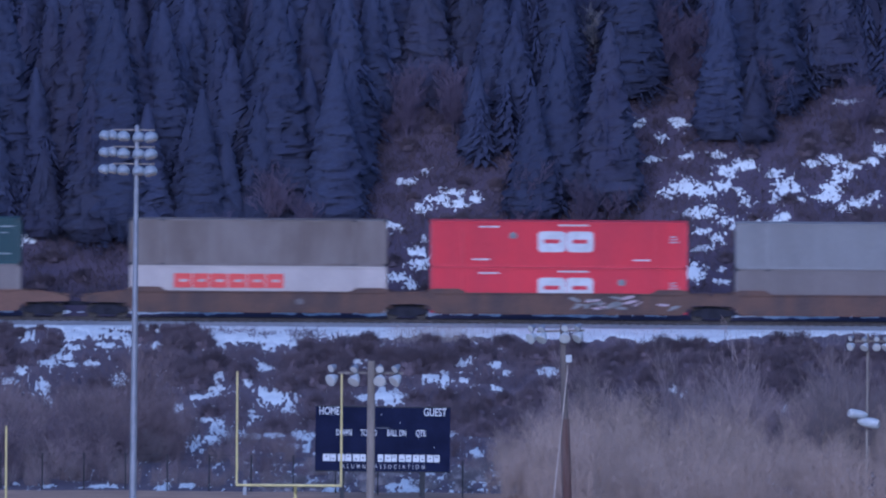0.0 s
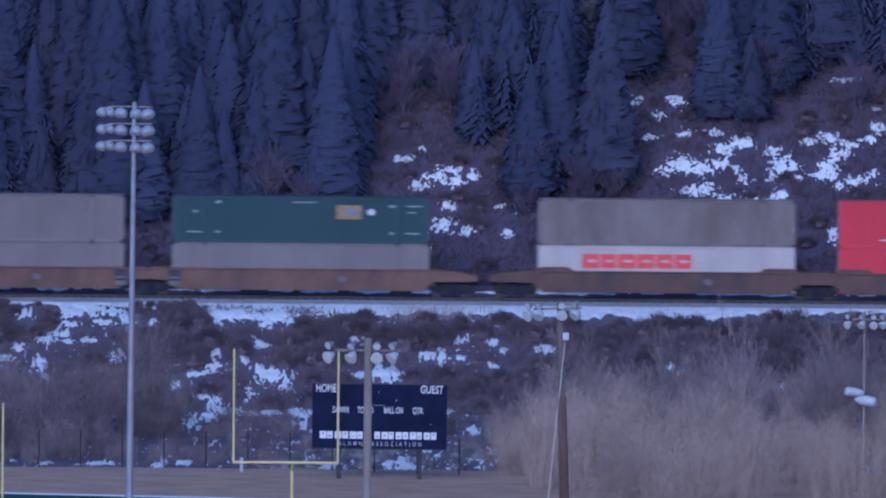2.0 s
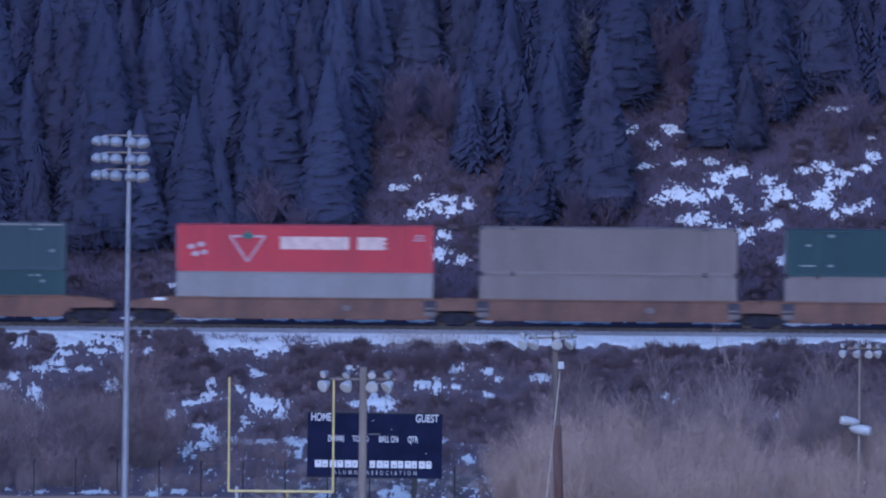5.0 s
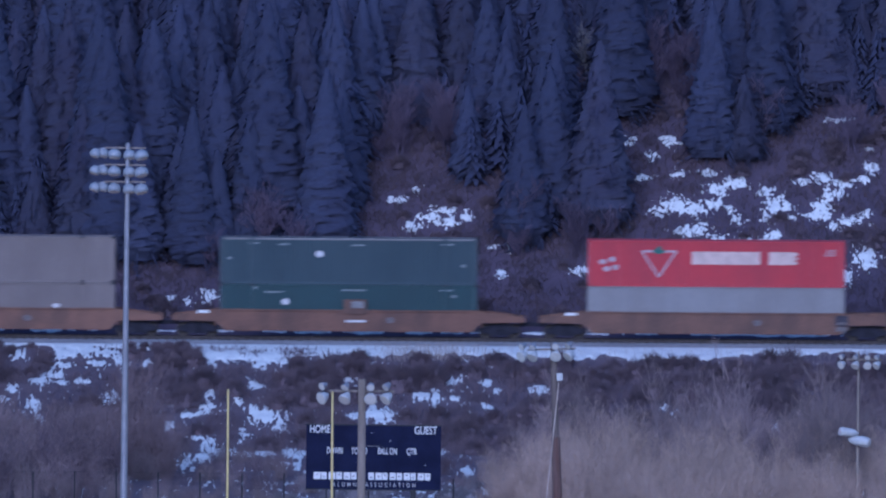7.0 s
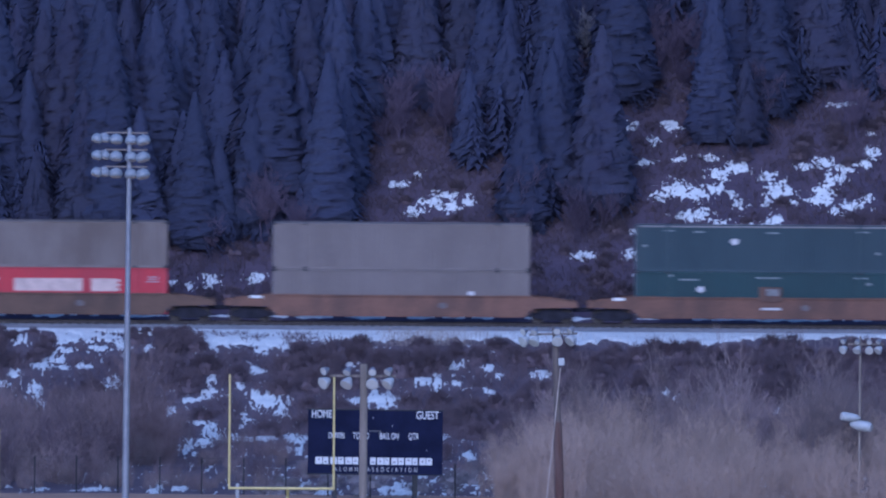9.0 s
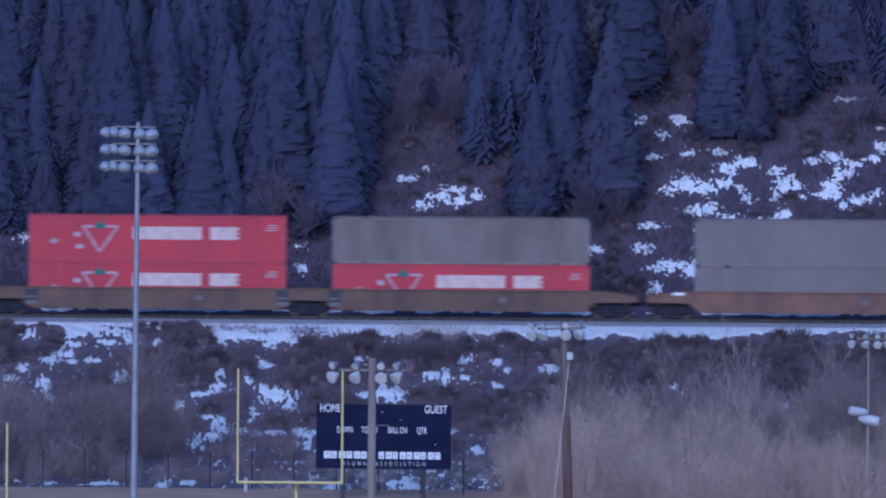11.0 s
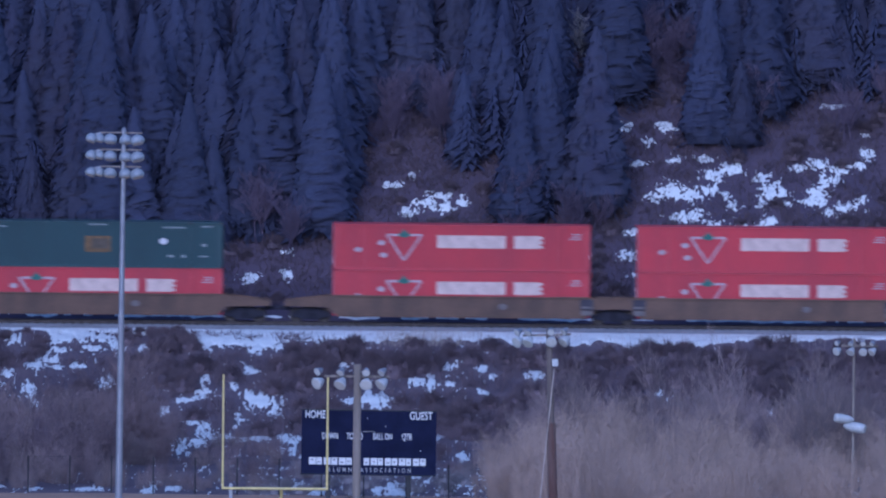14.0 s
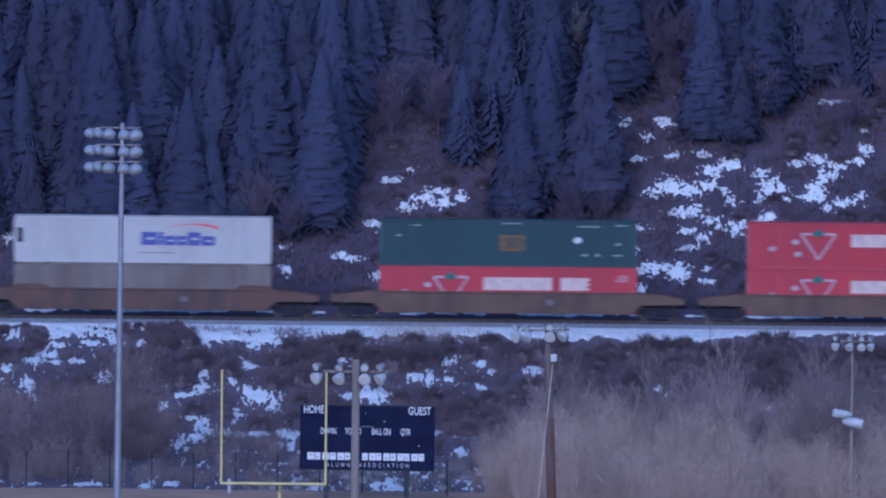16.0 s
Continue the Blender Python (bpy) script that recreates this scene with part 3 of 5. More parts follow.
def container(paint, label, marks, rnd):
    c = new("container")
    tagged(c, label, "shipping container", "containers on the train")
    side = cached("side_wall", paint, ribbed_side)
    a = part("side_wall", side, None, c)
    a.location = (0, -WIDE / 2, 0)
    b = part("side_wall", side, None, c)
    b.matrix_basis = pose(0, WIDE / 2, 0, 0, 0, 180)
    part("roof", cached("roof", paint, lambda bm: box(bm, -LONG / 2 + 0.06, LONG / 2 - 0.06, -WIDE / 2 + 0.06, WIDE / 2 - 0.06, HIGH - 0.06, HIGH - 0.02)), None, c)
    part("floor", cached("floor", "dark_steel", lambda bm: box(bm, -LONG / 2 + 0.06, LONG / 2 - 0.06, -WIDE / 2 + 0.06, WIDE / 2 - 0.06, 0.02, 0.15)), None, c)
    for s in (-1, 1):
        part("top_rail", cached("top_rail%d" % s, "pale_grey" if paint == "faded_green" else paint, lambda bm: box(bm, -LONG / 2 + 0.16, LONG / 2 - 0.16, s * WIDE / 2 - 0.035, s * WIDE / 2 + 0.035, HIGH - 0.115, HIGH - 0.004, 0.012)), None, c)
        part("bottom_rail", cached("bottom_rail%d" % s, paint, lambda bm: box(bm, -LONG / 2 + 0.16, LONG / 2 - 0.16, s * WIDE / 2 - 0.03, s * WIDE / 2 + 0.03, 0.0, 0.165, 0.012)), None, c)
        for x in (-LONG / 2 + 0.09, -6.05, 6.05, LONG / 2 - 0.09):
            wide = 0.09 if abs(x) > 7 else 0.11
            post = part("corner_post" if abs(x) > 7 else "stacking_post", cached("post%d%d" % (abs(x) > 7, s), paint, lambda bm: box(bm, -wide, wide, s * WIDE / 2 - 0.05, s * WIDE / 2 + 0.012, 0.17, HIGH - 0.12, 0.015)), None, c)
            post.location.x = x
            for z in (0.085, HIGH - 0.06):
                cast = part("corner_casting", cached("casting%d" % s, "dark_steel" if paint in ("grey", "warm_grey", "green") else paint,
                            lambda bm: box(bm, -0.1, 0.1, s * WIDE / 2 - 0.12, s * WIDE / 2 + 0.045, -0.06, 0.06, 0.015)), None, c)
                cast.location = (x, 0, z)
    part("end_wall", cached("end_wall", paint, lambda bm: box(bm, LONG / 2 - 0.08, LONG / 2 - 0.02, -WIDE / 2 + 0.1, WIDE / 2 - 0.1, 0.1, HIGH - 0.1)), None, c)
    for s in (-1, 1):
        door = part("door", cached("door%d" % s, paint, lambda bm: box(bm, -LONG / 2 + 0.02, -LONG / 2 + 0.08, min(s * 0.01, s * 1.16), max(s * 0.01, s * 1.16), 0.12, HIGH - 0.12, 0.01)), None, c)
        for y in (0.35, 0.85):
            rod = part("lock_rod", cached("lock_rod", "steel", lambda bm: tube(bm, (-LONG / 2 - 0.01, 0, 0.1), (-LONG / 2 - 0.01, 0, HIGH - 0.1), 0.018, sides=8)), None, door)
            rod.location.y = s * y
    for m in marks:
        m(c)
    return c


# ---- well cars ----
def side_sill(bm, reach, raised):
    """The deep side of a well, its ends swept up over the trucks."""
    half = [(0, 0.40), (7.75, 0.40), (8.35, 0.98), (reach, 1.04), (reach, 1.36), (8.5, 1.66), (7.9, 1.78 + raised), (6.2, 1.78 + raised), (5.8, 1.76), (0, 1.76)]
    outline = half + [(-x, z) for x, z in half[::-1]][1:-1]
    slab(bm, outline, -0.06, 0.06)
    box(bm, -7.9, 7.9, -0.14, 0.06, 1.66, 1.755, 0.015)
    box(bm, -7.7, 7.7, -0.13, 0.06, 0.40, 0.50, 0.015)
    return bm


def truck_frame(bm):
    """A cast side frame pair with bolster and springs."""
    for s in (-1, 1):
        y = s * 1.0
        slab(bm, [(-1.22, 0.36), (-1.22, 0.62), (-0.75, 0.78), (-0.4, 0.92), (0.4, 0.92), (0.75, 0.78), (1.22, 0.62), (1.22, 0.36), (0.72, 0.30), (0.45, 0.18), (-0.45, 0.18),
                  (-0.72, 0.30)], y - 0.09, y + 0.09)
        for x in (-0.89, 0.89):
            tube(bm, (x, y - s * 0.02, 0.45), (x, y + s * 0.17, 0.45), 0.15, 0.13, 12)
        for x in (-0.16, 0.0, 0.16):
            tube(bm, (x, y + s * 0.07, 0.26), (x, y + s * 0.07, 0.6), 0.075, sides=8)
    box(bm, -0.22, 0.22, -1.05, 1.05, 0.62, 0.98, 0.03)
    return bm


def wheelset_mesh(bm):
    for s in (-1, 1):
        tube(bm, (0, s * 0.70, 0), (0, s * 0.80, 0), 0.42, 0.42, 20)
        tube(bm, (0, s * 0.67, 0), (0, s * 0.70, 0), 0.45, 0.45, 20)
        box(bm, -0.04, 0.04, s * 0.80, s * 0.815, -0.33, 0.33)
    tube(bm, (0, -1.08, 0), (0, 1.08, 0), 0.08, sides=10)
    return bm


def well_car(paint, label, trucks, reach_left, reach_right, rnd, raised=0.0, tab=False, graffiti=False):
    car = tagged(new("well_car"), label, "railway car", "well cars of the train")
    reach = max(reach_left, reach_right)
    for s in (-1, 1):
        sill = part("side_sill", cached("side_sill%d%.1f%.1f" % (s, reach, raised), paint, lambda bm: side_sill(bm, reach, raised)), None, car)
        sill.matrix_basis = pose(0, s * 1.47, 0, 0, 0, 0 if s < 0 else 180)
    for i, x in enumerate((-6.6, -3.3, 0, 3.3, 6.6)):
        part("cross_beam", cached("cross_beam", paint, lambda bm: box(bm, -0.3, 0.3, -1.41, 1.41, 0.36, 0.42)), None, car).location.x = x
    for s, r in ((-1, reach_left), (1, reach_right)):
        part("end_platform", cached("end_platform%d%.1f" % (s, r), paint, lambda bm: box(
            bm, min(s * 8.45, s * r), max(s * 8.45, s * r), -1.40, 1.40, 1.06, 1.30, 0.02)), None, car)
        part("bulkhead", cached("bulkhead%d" % s, paint, lambda bm: box(bm, min(s * 8.3, s * 8.42), max(s * 8.3, s * 8.42), -1.40, 1.40, 0.7, 1.75, 0.02)), None, car)
        if r < 10 and paint in ("tan", "brown"):
            gear = part("brake_gear", cached("brake_gear", "gear", lambda bm: box(bm, -0.4, 0.4, -1.60, -1.54, 0.95, 1.62, 0.02)), None, car, "dark recess with brake gear")
            gear.location.x = s * 7.9
            part("step_box", cached("step_box", "plate_grey", lambda bm: box(box(bm, -0.36, 0.36, -1.66, -1.61, 0.62, 0.92, 0.02), -0.3, 0.34, -1.66, -1.61, 1.05, 1.2, 0.02)), None, gear, "pale steel step")
        if r > 10:
            part("hand_rail", cached("hand_rail%d" % s, "dark_steel", lambda bm: tube(tube(tube(bm, (s * 10.6, -1.35, 1.3), (s * 10.6, -1.35, 1.8), 0.025), (s * 10.6, 1.35, 1.3), (s * 10.6, 1.35, 1.8), 0.025), (s * 10.6, -1.35, 1.8), (s * 10.6, 1.35, 1.8), 0.025)), None, car)
            if s < 0 and paint in ("tan", "orange"):
                part("snow_cake", cached("snow_cake", "snow", lambda bm: box(bm, -9.5, -8.75, -1.58, -1.2, 1.5, 1.67, 0.03)), None, car, "thin cake of snow on the platform")
            part("coupler", cached("coupler%d" % s, "truck", lambda bm: box(bm, min(s * 10.7, s * 11.52), max(s * 10.7, s * 11.52), -0.16, 0.16, 0.72, 1.0, 0.04)), None, car)
        else:
            part("joint_arm", cached("joint_arm%d" % s, paint, lambda bm: box(bm, min(s * 8.5, s * 9.5), max(s * 8.5, s * 9.5), -0.5, 0.5, 1.3, 1.75, 0.04)), None, car)
    for x in trucks:
        tr = part("truck", cached("truck", "truck", truck_frame), None, car, "grimy two-axle truck")
        tr.location.x = x
        for w, name in ((-0.89, "wheelset"), (0.89, "wheelset")):
            ws = part(name, cached("wheelset", "wheel", wheelset_mesh), None, tr)
            ws.location = (w, 0, 0.42)
            WHEELSETS[w > 0].append(ws)
    part("data_plate", cached("data_plate", "plate_grey", lambda bm: half_round(bm, 2.6, 1.12, 0.28, 0.2, -1.545, -1.532, 10)), None, car)
    if tab:
        part("side_tab", cached("side_tab", "tan", lambda bm: box(bm, -0.30, 1.12, -1.62, -1.50, 1.5, 2.42, 0.02)), None, car, "faded tan upright plate")
        part("tab_panel", cached("tab_panel", "grey_mark", lambda bm: box(bm, 0.15, 0.95, -1.64, -1.61, 1.88, 2.30, 0.01)), None, car, "grey panel on the plate")
        part("tab_stripe", cached("tab_stripe", "marking", lambda bm: box(bm, -0.2, 1.1, -1.64, -1.62, 0.98, 1.12)), None, car)
    if graffiti:
        for k in range(22):
            x, z = rnd.uniform(0.6, 7.4), rnd.uniform(0.8, 1.6)
            bm = half_round(bmesh.new(), x, z, rnd.uniform(0.15, 0.55), rnd.uniform(0.04, 0.12), -1.535 - 0.001 * k, -1.52, 7)
            bmesh.ops.rotate(bm, verts=bm.verts, cent=(x, 0, z), matrix=Matrix.Rotation(rnd.uniform(-0.5, 0.5), 3, "Y"))
            part("sprayed_patch", bm, M["grey_mark" if k % 3 else "faint_marking"], car)
    return car


WHEELSETS = ([], [])
TRAIN = []  # (thing, middle of its car along the track, height over the rail)
CAR_X = [26.5, 7.3, -11.6, -34.6, -53.8, -72.9, -96.0, -118.8, -141.6, -160.7, -179.8, -202.9, -225.9]


def load_train():
    rnd = random.Random(7)
    none = ()
    tri = lambda c: retailer_marks(c)
    tri_far = lambda c: retailer_marks(c, ((-7.15, 1.55), (-6.55, 1.7), (-6.9, 1.1), (-6.35, 1.2)))
    blocks = lambda c: two_block_mark(c)
    trim = lambda c: trim_marks(c, -2.9)
    low_trim = lambda c: trim_marks(c, 3.95)
    gold = lambda c: shipper_marks(c, (2.22, 3.80, 1.52, 2.40), (4.40, 1.98), False,
                                   ((0.25, 2.52, 0.75), (7.1, 2.32, 0.55), (7.0, 0.6, 0.42), (-6.7, 0.62, 0.45), (6.95, 1.92, 0.25)),
                                   ((-6.65, 1.95), (-5.2, 2.55), (5.7, 2.35), (5.7, 0.65), (-5.25, 0.68)))
    dark_gold = lambda c: shipper_marks(c, (-0.60, 1.02, 0.97, 1.98), (4.35, 1.68), True,
                                        ((0.2, 2.66, 0.6), (5.0, 2.5, 0.7), (-5.9, 2.5, 0.35), (7.1, 2.58, 0.4), (6.9, 0.7, 0.3)),
                                        ((-6.9, 1.9), (6.9, 1.45), (4.8, 0.75), (5.6, 0.75)))
    plain = lambda c: shipper_marks(c, None, (-1.85, 1.9), False,
                                    ((-6.0, 2.52, 0.3), (-4.1, 2.46, 0.35), (0.55, 2.42, 0.4), (6.2, 2.5, 0.4)), ((-7.5, 1.6), (7.2, 1.2)))
    lower = lambda c: shipper_marks(c, None, (-3.98, 1.8), False,
                                    ((-4.7, 2.36, 0.6), (0.3, 2.5, 0.78), (6.1, 2.52, 0.4)), ((-5.9, 2.66), (6.6, 2.2)))
    word = lambda c: block_word(c, "red_mark", -5.3, 1.65, 1.5, 2.4, ((0.17, 1.0), (0.155, 1.0), (0.17, 1.0), (0.17, 1.0), (0.17, 1.0), (0.165, 1.0)), "cream")
    name = lambda c: arc_mark(c)
    dot = lambda c: mark(c, "sticker", "marking", half_round(bmesh.new(), 4.4, 1.45, 0.24, 0.15, FACE - 0.008, FACE + 0.012, 8))
    red_label = "red ribbed container with white bars and triangle"
    G, WG, P = "plain grey ribbed container, rain-stained", "warm grey ribbed container, dusty", "pale grey ribbed container"
    loads = [  # car paint, place in its set, upper paint, label, marks, lower paint, label, marks
        ("rust", "front", "pale_grey", P, none, "warm_grey", WG, none),
        ("rust", "middle", "bright_red", "bright red container with large white block mark", (blocks, trim), "bright_red", "bright red container, white mark half hidden by the car", (blocks, low_trim)),
        ("rust", "rear", "grey", G, none, "cream", "creamy white container with a row of red blocks", (word,)),
        ("tan", "front", "green", "dark green container with a faded gold square", (gold,), "warm_grey", WG, none),
        ("tan", "middle", "warm_grey", WG, none, "warm_grey", WG, none),
        ("tan", "rear", "red", red_label, (tri_far,), "pale_grey", P, none),
        ("orange", "single", "faded_green", "faded blue-green container with a pale top edge", (plain,), "green", "dark green container with white stickers", (lower,)),
        ("orange", "single", "warm_grey", WG, none, "warm_grey", WG, (dot,)),
        ("brown", "front", "grey", G, none, "red", red_label, (tri,)),
        ("brown", "middle", "red", red_label, (tri,), "red", red_label, (tri,)),
        ("brown", "rear", "red", red_label, (tri,), "red", red_label, (tri,)),
        ("brown", "single", "green", "dark green container with a darkened gold square", (dark_gold,), "red", red_label, (tri,)),
        ("rust", "single", "white", "white container with blue blocks under a red arc", (name,), "grey", G, none),
    ]
    for x, (paint, place, up, up_label, up_marks, low, low_label, low_marks) in zip(CAR_X, loads):
        trucks = {"front": (-9.56, 9.5), "middle": (-9.56,), "rear": (-9.5,), "single": (-9.5, 9.5)}[place]
        left = 11.1 if place in ("rear", "single") else 9.3
        right = 11.1 if place in ("front", "single") else 9.3
        car = well_car(paint, paint + "-coloured steel well car carrying two stacked containers", trucks, left, right, rnd,
                       0.22 if paint == "rust" else 0.0, up == "faded_green", up == "bright_red")
        TRAIN.append((car, x, 0.0))
        TRAIN.append((container(low, low_label, low_marks, rnd), x, 0.44))
        TRAIN.append((container(up, up_label, up_marks, rnd), x, 0.44 + HIGH + 0.012))


load_train()


# ---- floodlights, goals, scoreboard and fence of the sports ground ----
def floodlight(bm, at, aim, r, length, domed):
    """A domed or bell-shaped lamp housing; its mouth looks along aim."""
    aim = Vector(aim).normalized()
    q = aim.to_track_quat("Z", "Y").to_matrix().to_4x4()
    rings = [(-0.56, 0.14), (-0.50, 0.42), (-0.38, 0.68), (-0.18, 0.89), (0.05, 0.99), (0.24, 1.0), (0.34, 0.94), (0.46, 0.80)]
    if not domed:
        rings = [(-0.55, 0.16), (-0.50, 0.34), (-0.34, 0.50), (-0.10, 0.70), (0.18, 0.88), (0.40, 1.0), (0.46, 1.0)]
    cols = []
    for d, k in rings:
        cols.append([bm.verts.new(Vector(at) + q @ Vector((r * k * math.cos(a), r * k * math.sin(a), length * d))) for a in np.linspace(0, 2 * math.pi, 14, endpoint=False).tolist()])
    for a, b in zip(cols, cols[1:]):
        for i in range(14):
            bm.faces.new((a[i], a[(i + 1) % 14], b[(i + 1) % 14], b[i]))
    bm.faces.new(cols[0][::-1])
    bm.faces.new(cols[-1])
    for f in bm.faces:
        f.smooth = True
    return bm


def lamp_on(parent, at, aim, r, length, shell="lamp_shell", domed=False):
    lamp = part("floodlight", floodlight(bmesh.new(), at, aim, r, length, domed), M[shell], parent, "pale bell-shaped floodlight")
    a = Vector(aim).normalized()
    bm = tube(bmesh.new(), Vector(at) + a * length * 0.455, Vector(at) + a * length * 0.475, r * (0.8 if domed else 0.93), r * (0.78 if domed else 0.9), 14)
    part("lens", bm, M["lens"], lamp)
    return lamp


def steel_mast():
    th = tagged(new("floodlight_mast"), "tall tapered galvanised mast with three rows of floodlights", "light mast")
    th.matrix_basis = pose(-13.70, 800, 0, 0, 0.3, 0)
    part("mast", tube(bmesh.new(), (0, 0, 0), (0, 0, 28.75), 0.21, 0.095, 16), M["steel"], th)
    part("base_plate", tube(bmesh.new(), (0, 0, 0), (0, 0, 0.08), 0.36, sides=12), M["steel"], th)
    part("cap", tube(bmesh.new(), (0, 0, 28.75), (0, 0, 28.85), 0.12, 0.05, 10), M["steel"], th)
    for row in range(3):
        z = 28.62 - row * 0.75
        part("cross_arm", box(bmesh.new(), -1.03, 0.80, -0.04, 0.06, z - 0.03, z + 0.03, 0.01), M["wood_grey"], th, "weathered grey cross arm")
        for k, (x, r) in enumerate(((-1.42, 0.25), (-1.06, 0.23), (-0.58, 0.30), (0.08, 0.29), (0.60, 0.32))):
            lamp_on(th, (x, -0.14 + 0.1 * (k % 2), z - 0.27 - 0.03 * (k > 2) + 0.03 * (k < 2)), (-0.30 + 0.13 * k, -0.25, -0.9), r, 0.62 * r + 0.22, "dull_shell", True)
            part("bracket", tube(bmesh.new(), (max(min(x, 0.74), -0.98), 0, z), (x, 0, z - 0.12), 0.035, sides=6), M["steel"], th)


def wooden_light_pole(at, top, material, x_lamps, rows, r, label, aim=(-0.5, -0.6, -0.35), radius=(0.22, 0.17), splice=0.0):
    th = tagged(new("light_pole"), label, "light pole", "wooden light poles")
    th.location = at
    if splice:  # an older grey upper length set in a stouter brown one
        part("pole", tube(bmesh.new(), (0, 0, 0), (0, 0, splice), radius[0], radius[0] * 0.8, 14), M[material], th)
        part("upper_pole", tube(bmesh.new(), (0, 0, splice - 0.05), (0, 0, top), radius[1] * 1.1, radius[1] * 0.9, 14), M["wood_dim"], th, "weathered grey upper length")
    else:
        part("pole", tube(bmesh.new(), (0, 0, 0), (0, 0, top), radius[0], radius[1], 14), M[material], th)
    for row, z in enumerate(rows):
        if row:
            part("cross_arm", box(bmesh.new(), min(x_lamps) + 0.2, max(x_lamps) + 0.3, 0.12, 0.22, z + 0.2, z + 0.3, 0.01), M["wood_grey"], th)
        for k, x in enumerate(x_lamps):
            lamp_on(th, (x, -0.3, z), (aim[0] + (-0.15, 0.1, 0.45, -0.2, 0.3)[k], aim[1], aim[2] - 0.3 * (k % 2)), r * (1 if row else 0.66), r * (1.6 if row else 1.25), "lamp_shell" if row else "steel")
            part("bracket", tube(bmesh.new(), (x, 0.15, z + (0.26 if row else -0.18)), (x, -0.25, z + 0.05), 0.03, sides=6), M["dark_steel"], th)
    return th


steel_mast()
wooden_light_pole((-3.21, 820, 0), 17.5, "wood_grey", (-1.72, -0.72, 0.40, 1.16), (17.22, 16.70), 0.29,
                  "weathered grey wooden pole with two rows of floodlights")
pole = wooden_light_pole((6.05, 900, 0), 15.5, "wood_brown", (-1.5, -1.0, 0.1, 0.8), (15.40, 14.92), 0.29,
                         "brown wooden pole with floodlights, box and guy wire", radius=(0.29, 0.16), splice=10.8)
pole.matrix_basis = pose(6.47, 900, 0, 0, -1.85, 0)
part("switch_box", box(bmesh.new(), 0.12, 0.42, -0.30, -0.14, 13.62, 13.98, 0.02), M["lamp_shell"], pole, "pale metal box")
part("guy_wire", tube(bmesh.new(), (0.22, -0.2, 13.5), (-1.55, -0.6, 0.05), 0.028, sides=6), M["straw"], pole, "thin pale guy wire")
pole = wooden_light_pole((23.73, 1010, 0), 10.0, "wood_grey", (-0.9, -0.15, 0.5, 1.05), (9.75, 9.3), 0.24,
                         "thin grey wooden pole with floodlights among bare trees", radius=(0.085, 0.065))
lamp_on(pole, (-0.55, -0.35, 5.5), (-0.9, -0.3, 0.12), 0.26, 1.1, domed=True)
lamp_on(pole, (0.1, -0.35, 5.02), (0.8, -0.3, -0.12), 0.30, 1.25, domed=True)


def goal_post(at, turn=0.0):
    th = tagged(new("goal_post"), "yellow football goal post on a single padded upright", "goal post", "goal posts")
    th.matrix_basis = pose(*at, 0, 0, turn)
    w, bar, top = 2.82, 3.05, 9.2
    part("crossbar", tube(bmesh.new(), (-w - 0.05, 0, bar), (w + 0.05, 0, bar), 0.075, sides=12), M["goal"], th)
    for s in (-1, 1):
        up = part("upright", tube(bmesh.new(), (s * w, 0, bar), (s * w, 0, top), 0.062, 0.055, 12), M["goal"], th)
        part("ribbon", box(bmesh.new(), s * w - 0.02, s * w + 0.05, -0.01, 0.01, top - 0.45, top - 0.02), M["red_mark"], up, "small wind ribbon")
    bm = tube(bmesh.new(), (0.35, 0, bar), (0.35, 0.4, 2.6), 0.085, sides=12)
    tube(bm, (0.35, 0.4, 2.65), (0.35, 0.4, 0), 0.085, sides=12)
    part("stem", bm, M["goal"], th)


goal_post((-8.24, 978, 0))
goal_post((-24.95, 920, 0))
bm = tube(bmesh.new(), (0, 0, -0.1), (0, 0, 0.78), 0.11, sides=12)
tube(bm, (0, 0, 0.78), (0, 0, 0.83), 0.11, 0.06, 12)
marker = tagged(new("marker_post", mesh_of("marker_post", bm, M["pad"])), "short white post standing in the dry grass strip", "post")
marker.location = (-11.1, 1023, 0)


def lettering(text, size, x, z, parent, y, material="letter", stretch=1.0, spacing=1.0):
    curve = bpy.data.curves.new("lettering", "FONT")
    curve.body, curve.size, curve.align_x, curve.align_y, curve.extrude = text, size, "CENTER", "CENTER", 0.006
    curve.offset, curve.space_character = 0.012 * size, spacing
    tmp = new("tmp_text", curve)
    bpy.context.view_layer.update()
    data = bpy.data.meshes.new_from_object(tmp.evaluated_get(bpy.context.evaluated_depsgraph_get()))
    bpy.data.objects.remove(tmp)
    spans = []  # the stretch of the line that each letter takes up
    for p in sorted(data.polygons, key=lambda p: min(data.vertices[v].co.x for v in p.vertices)):
        xs = [data.vertices[v].co.x for v in p.vertices]
        if spans and min(xs) < spans[-1][1] + 0.002 * size:
            spans[-1][1] = max(spans[-1][1], max(xs))
            spans[-1][2].append(p)
        else:
            spans.append([min(xs), max(xs), [p]])
    wide = max(b for _, b, _ in spans) * stretch
    strip = part("word_strip", box(bmesh.new(), x - wide - 0.05, x + wide + 0.05, y + 0.007, y + 0.014, z - 0.42 * size, z + 0.42 * size), M["board"], parent,
                 'white word "%s" on a black strip' % text)
    for _, _, polygons in spans:
        used = sorted({v for p in polygons for v in p.vertices})
        at = {v: k for k, v in enumerate(used)}
        letter = raw_mesh("letter", [(x + data.vertices[v].co.x * stretch, y - data.vertices[v].co.z, z + data.vertices[v].co.y) for v in used],
                          [tuple(at[v] for v in p.vertices) for p in polygons], M[material])
        part("letter", letter, None, strip)
    bpy.data.meshes.remove(data)


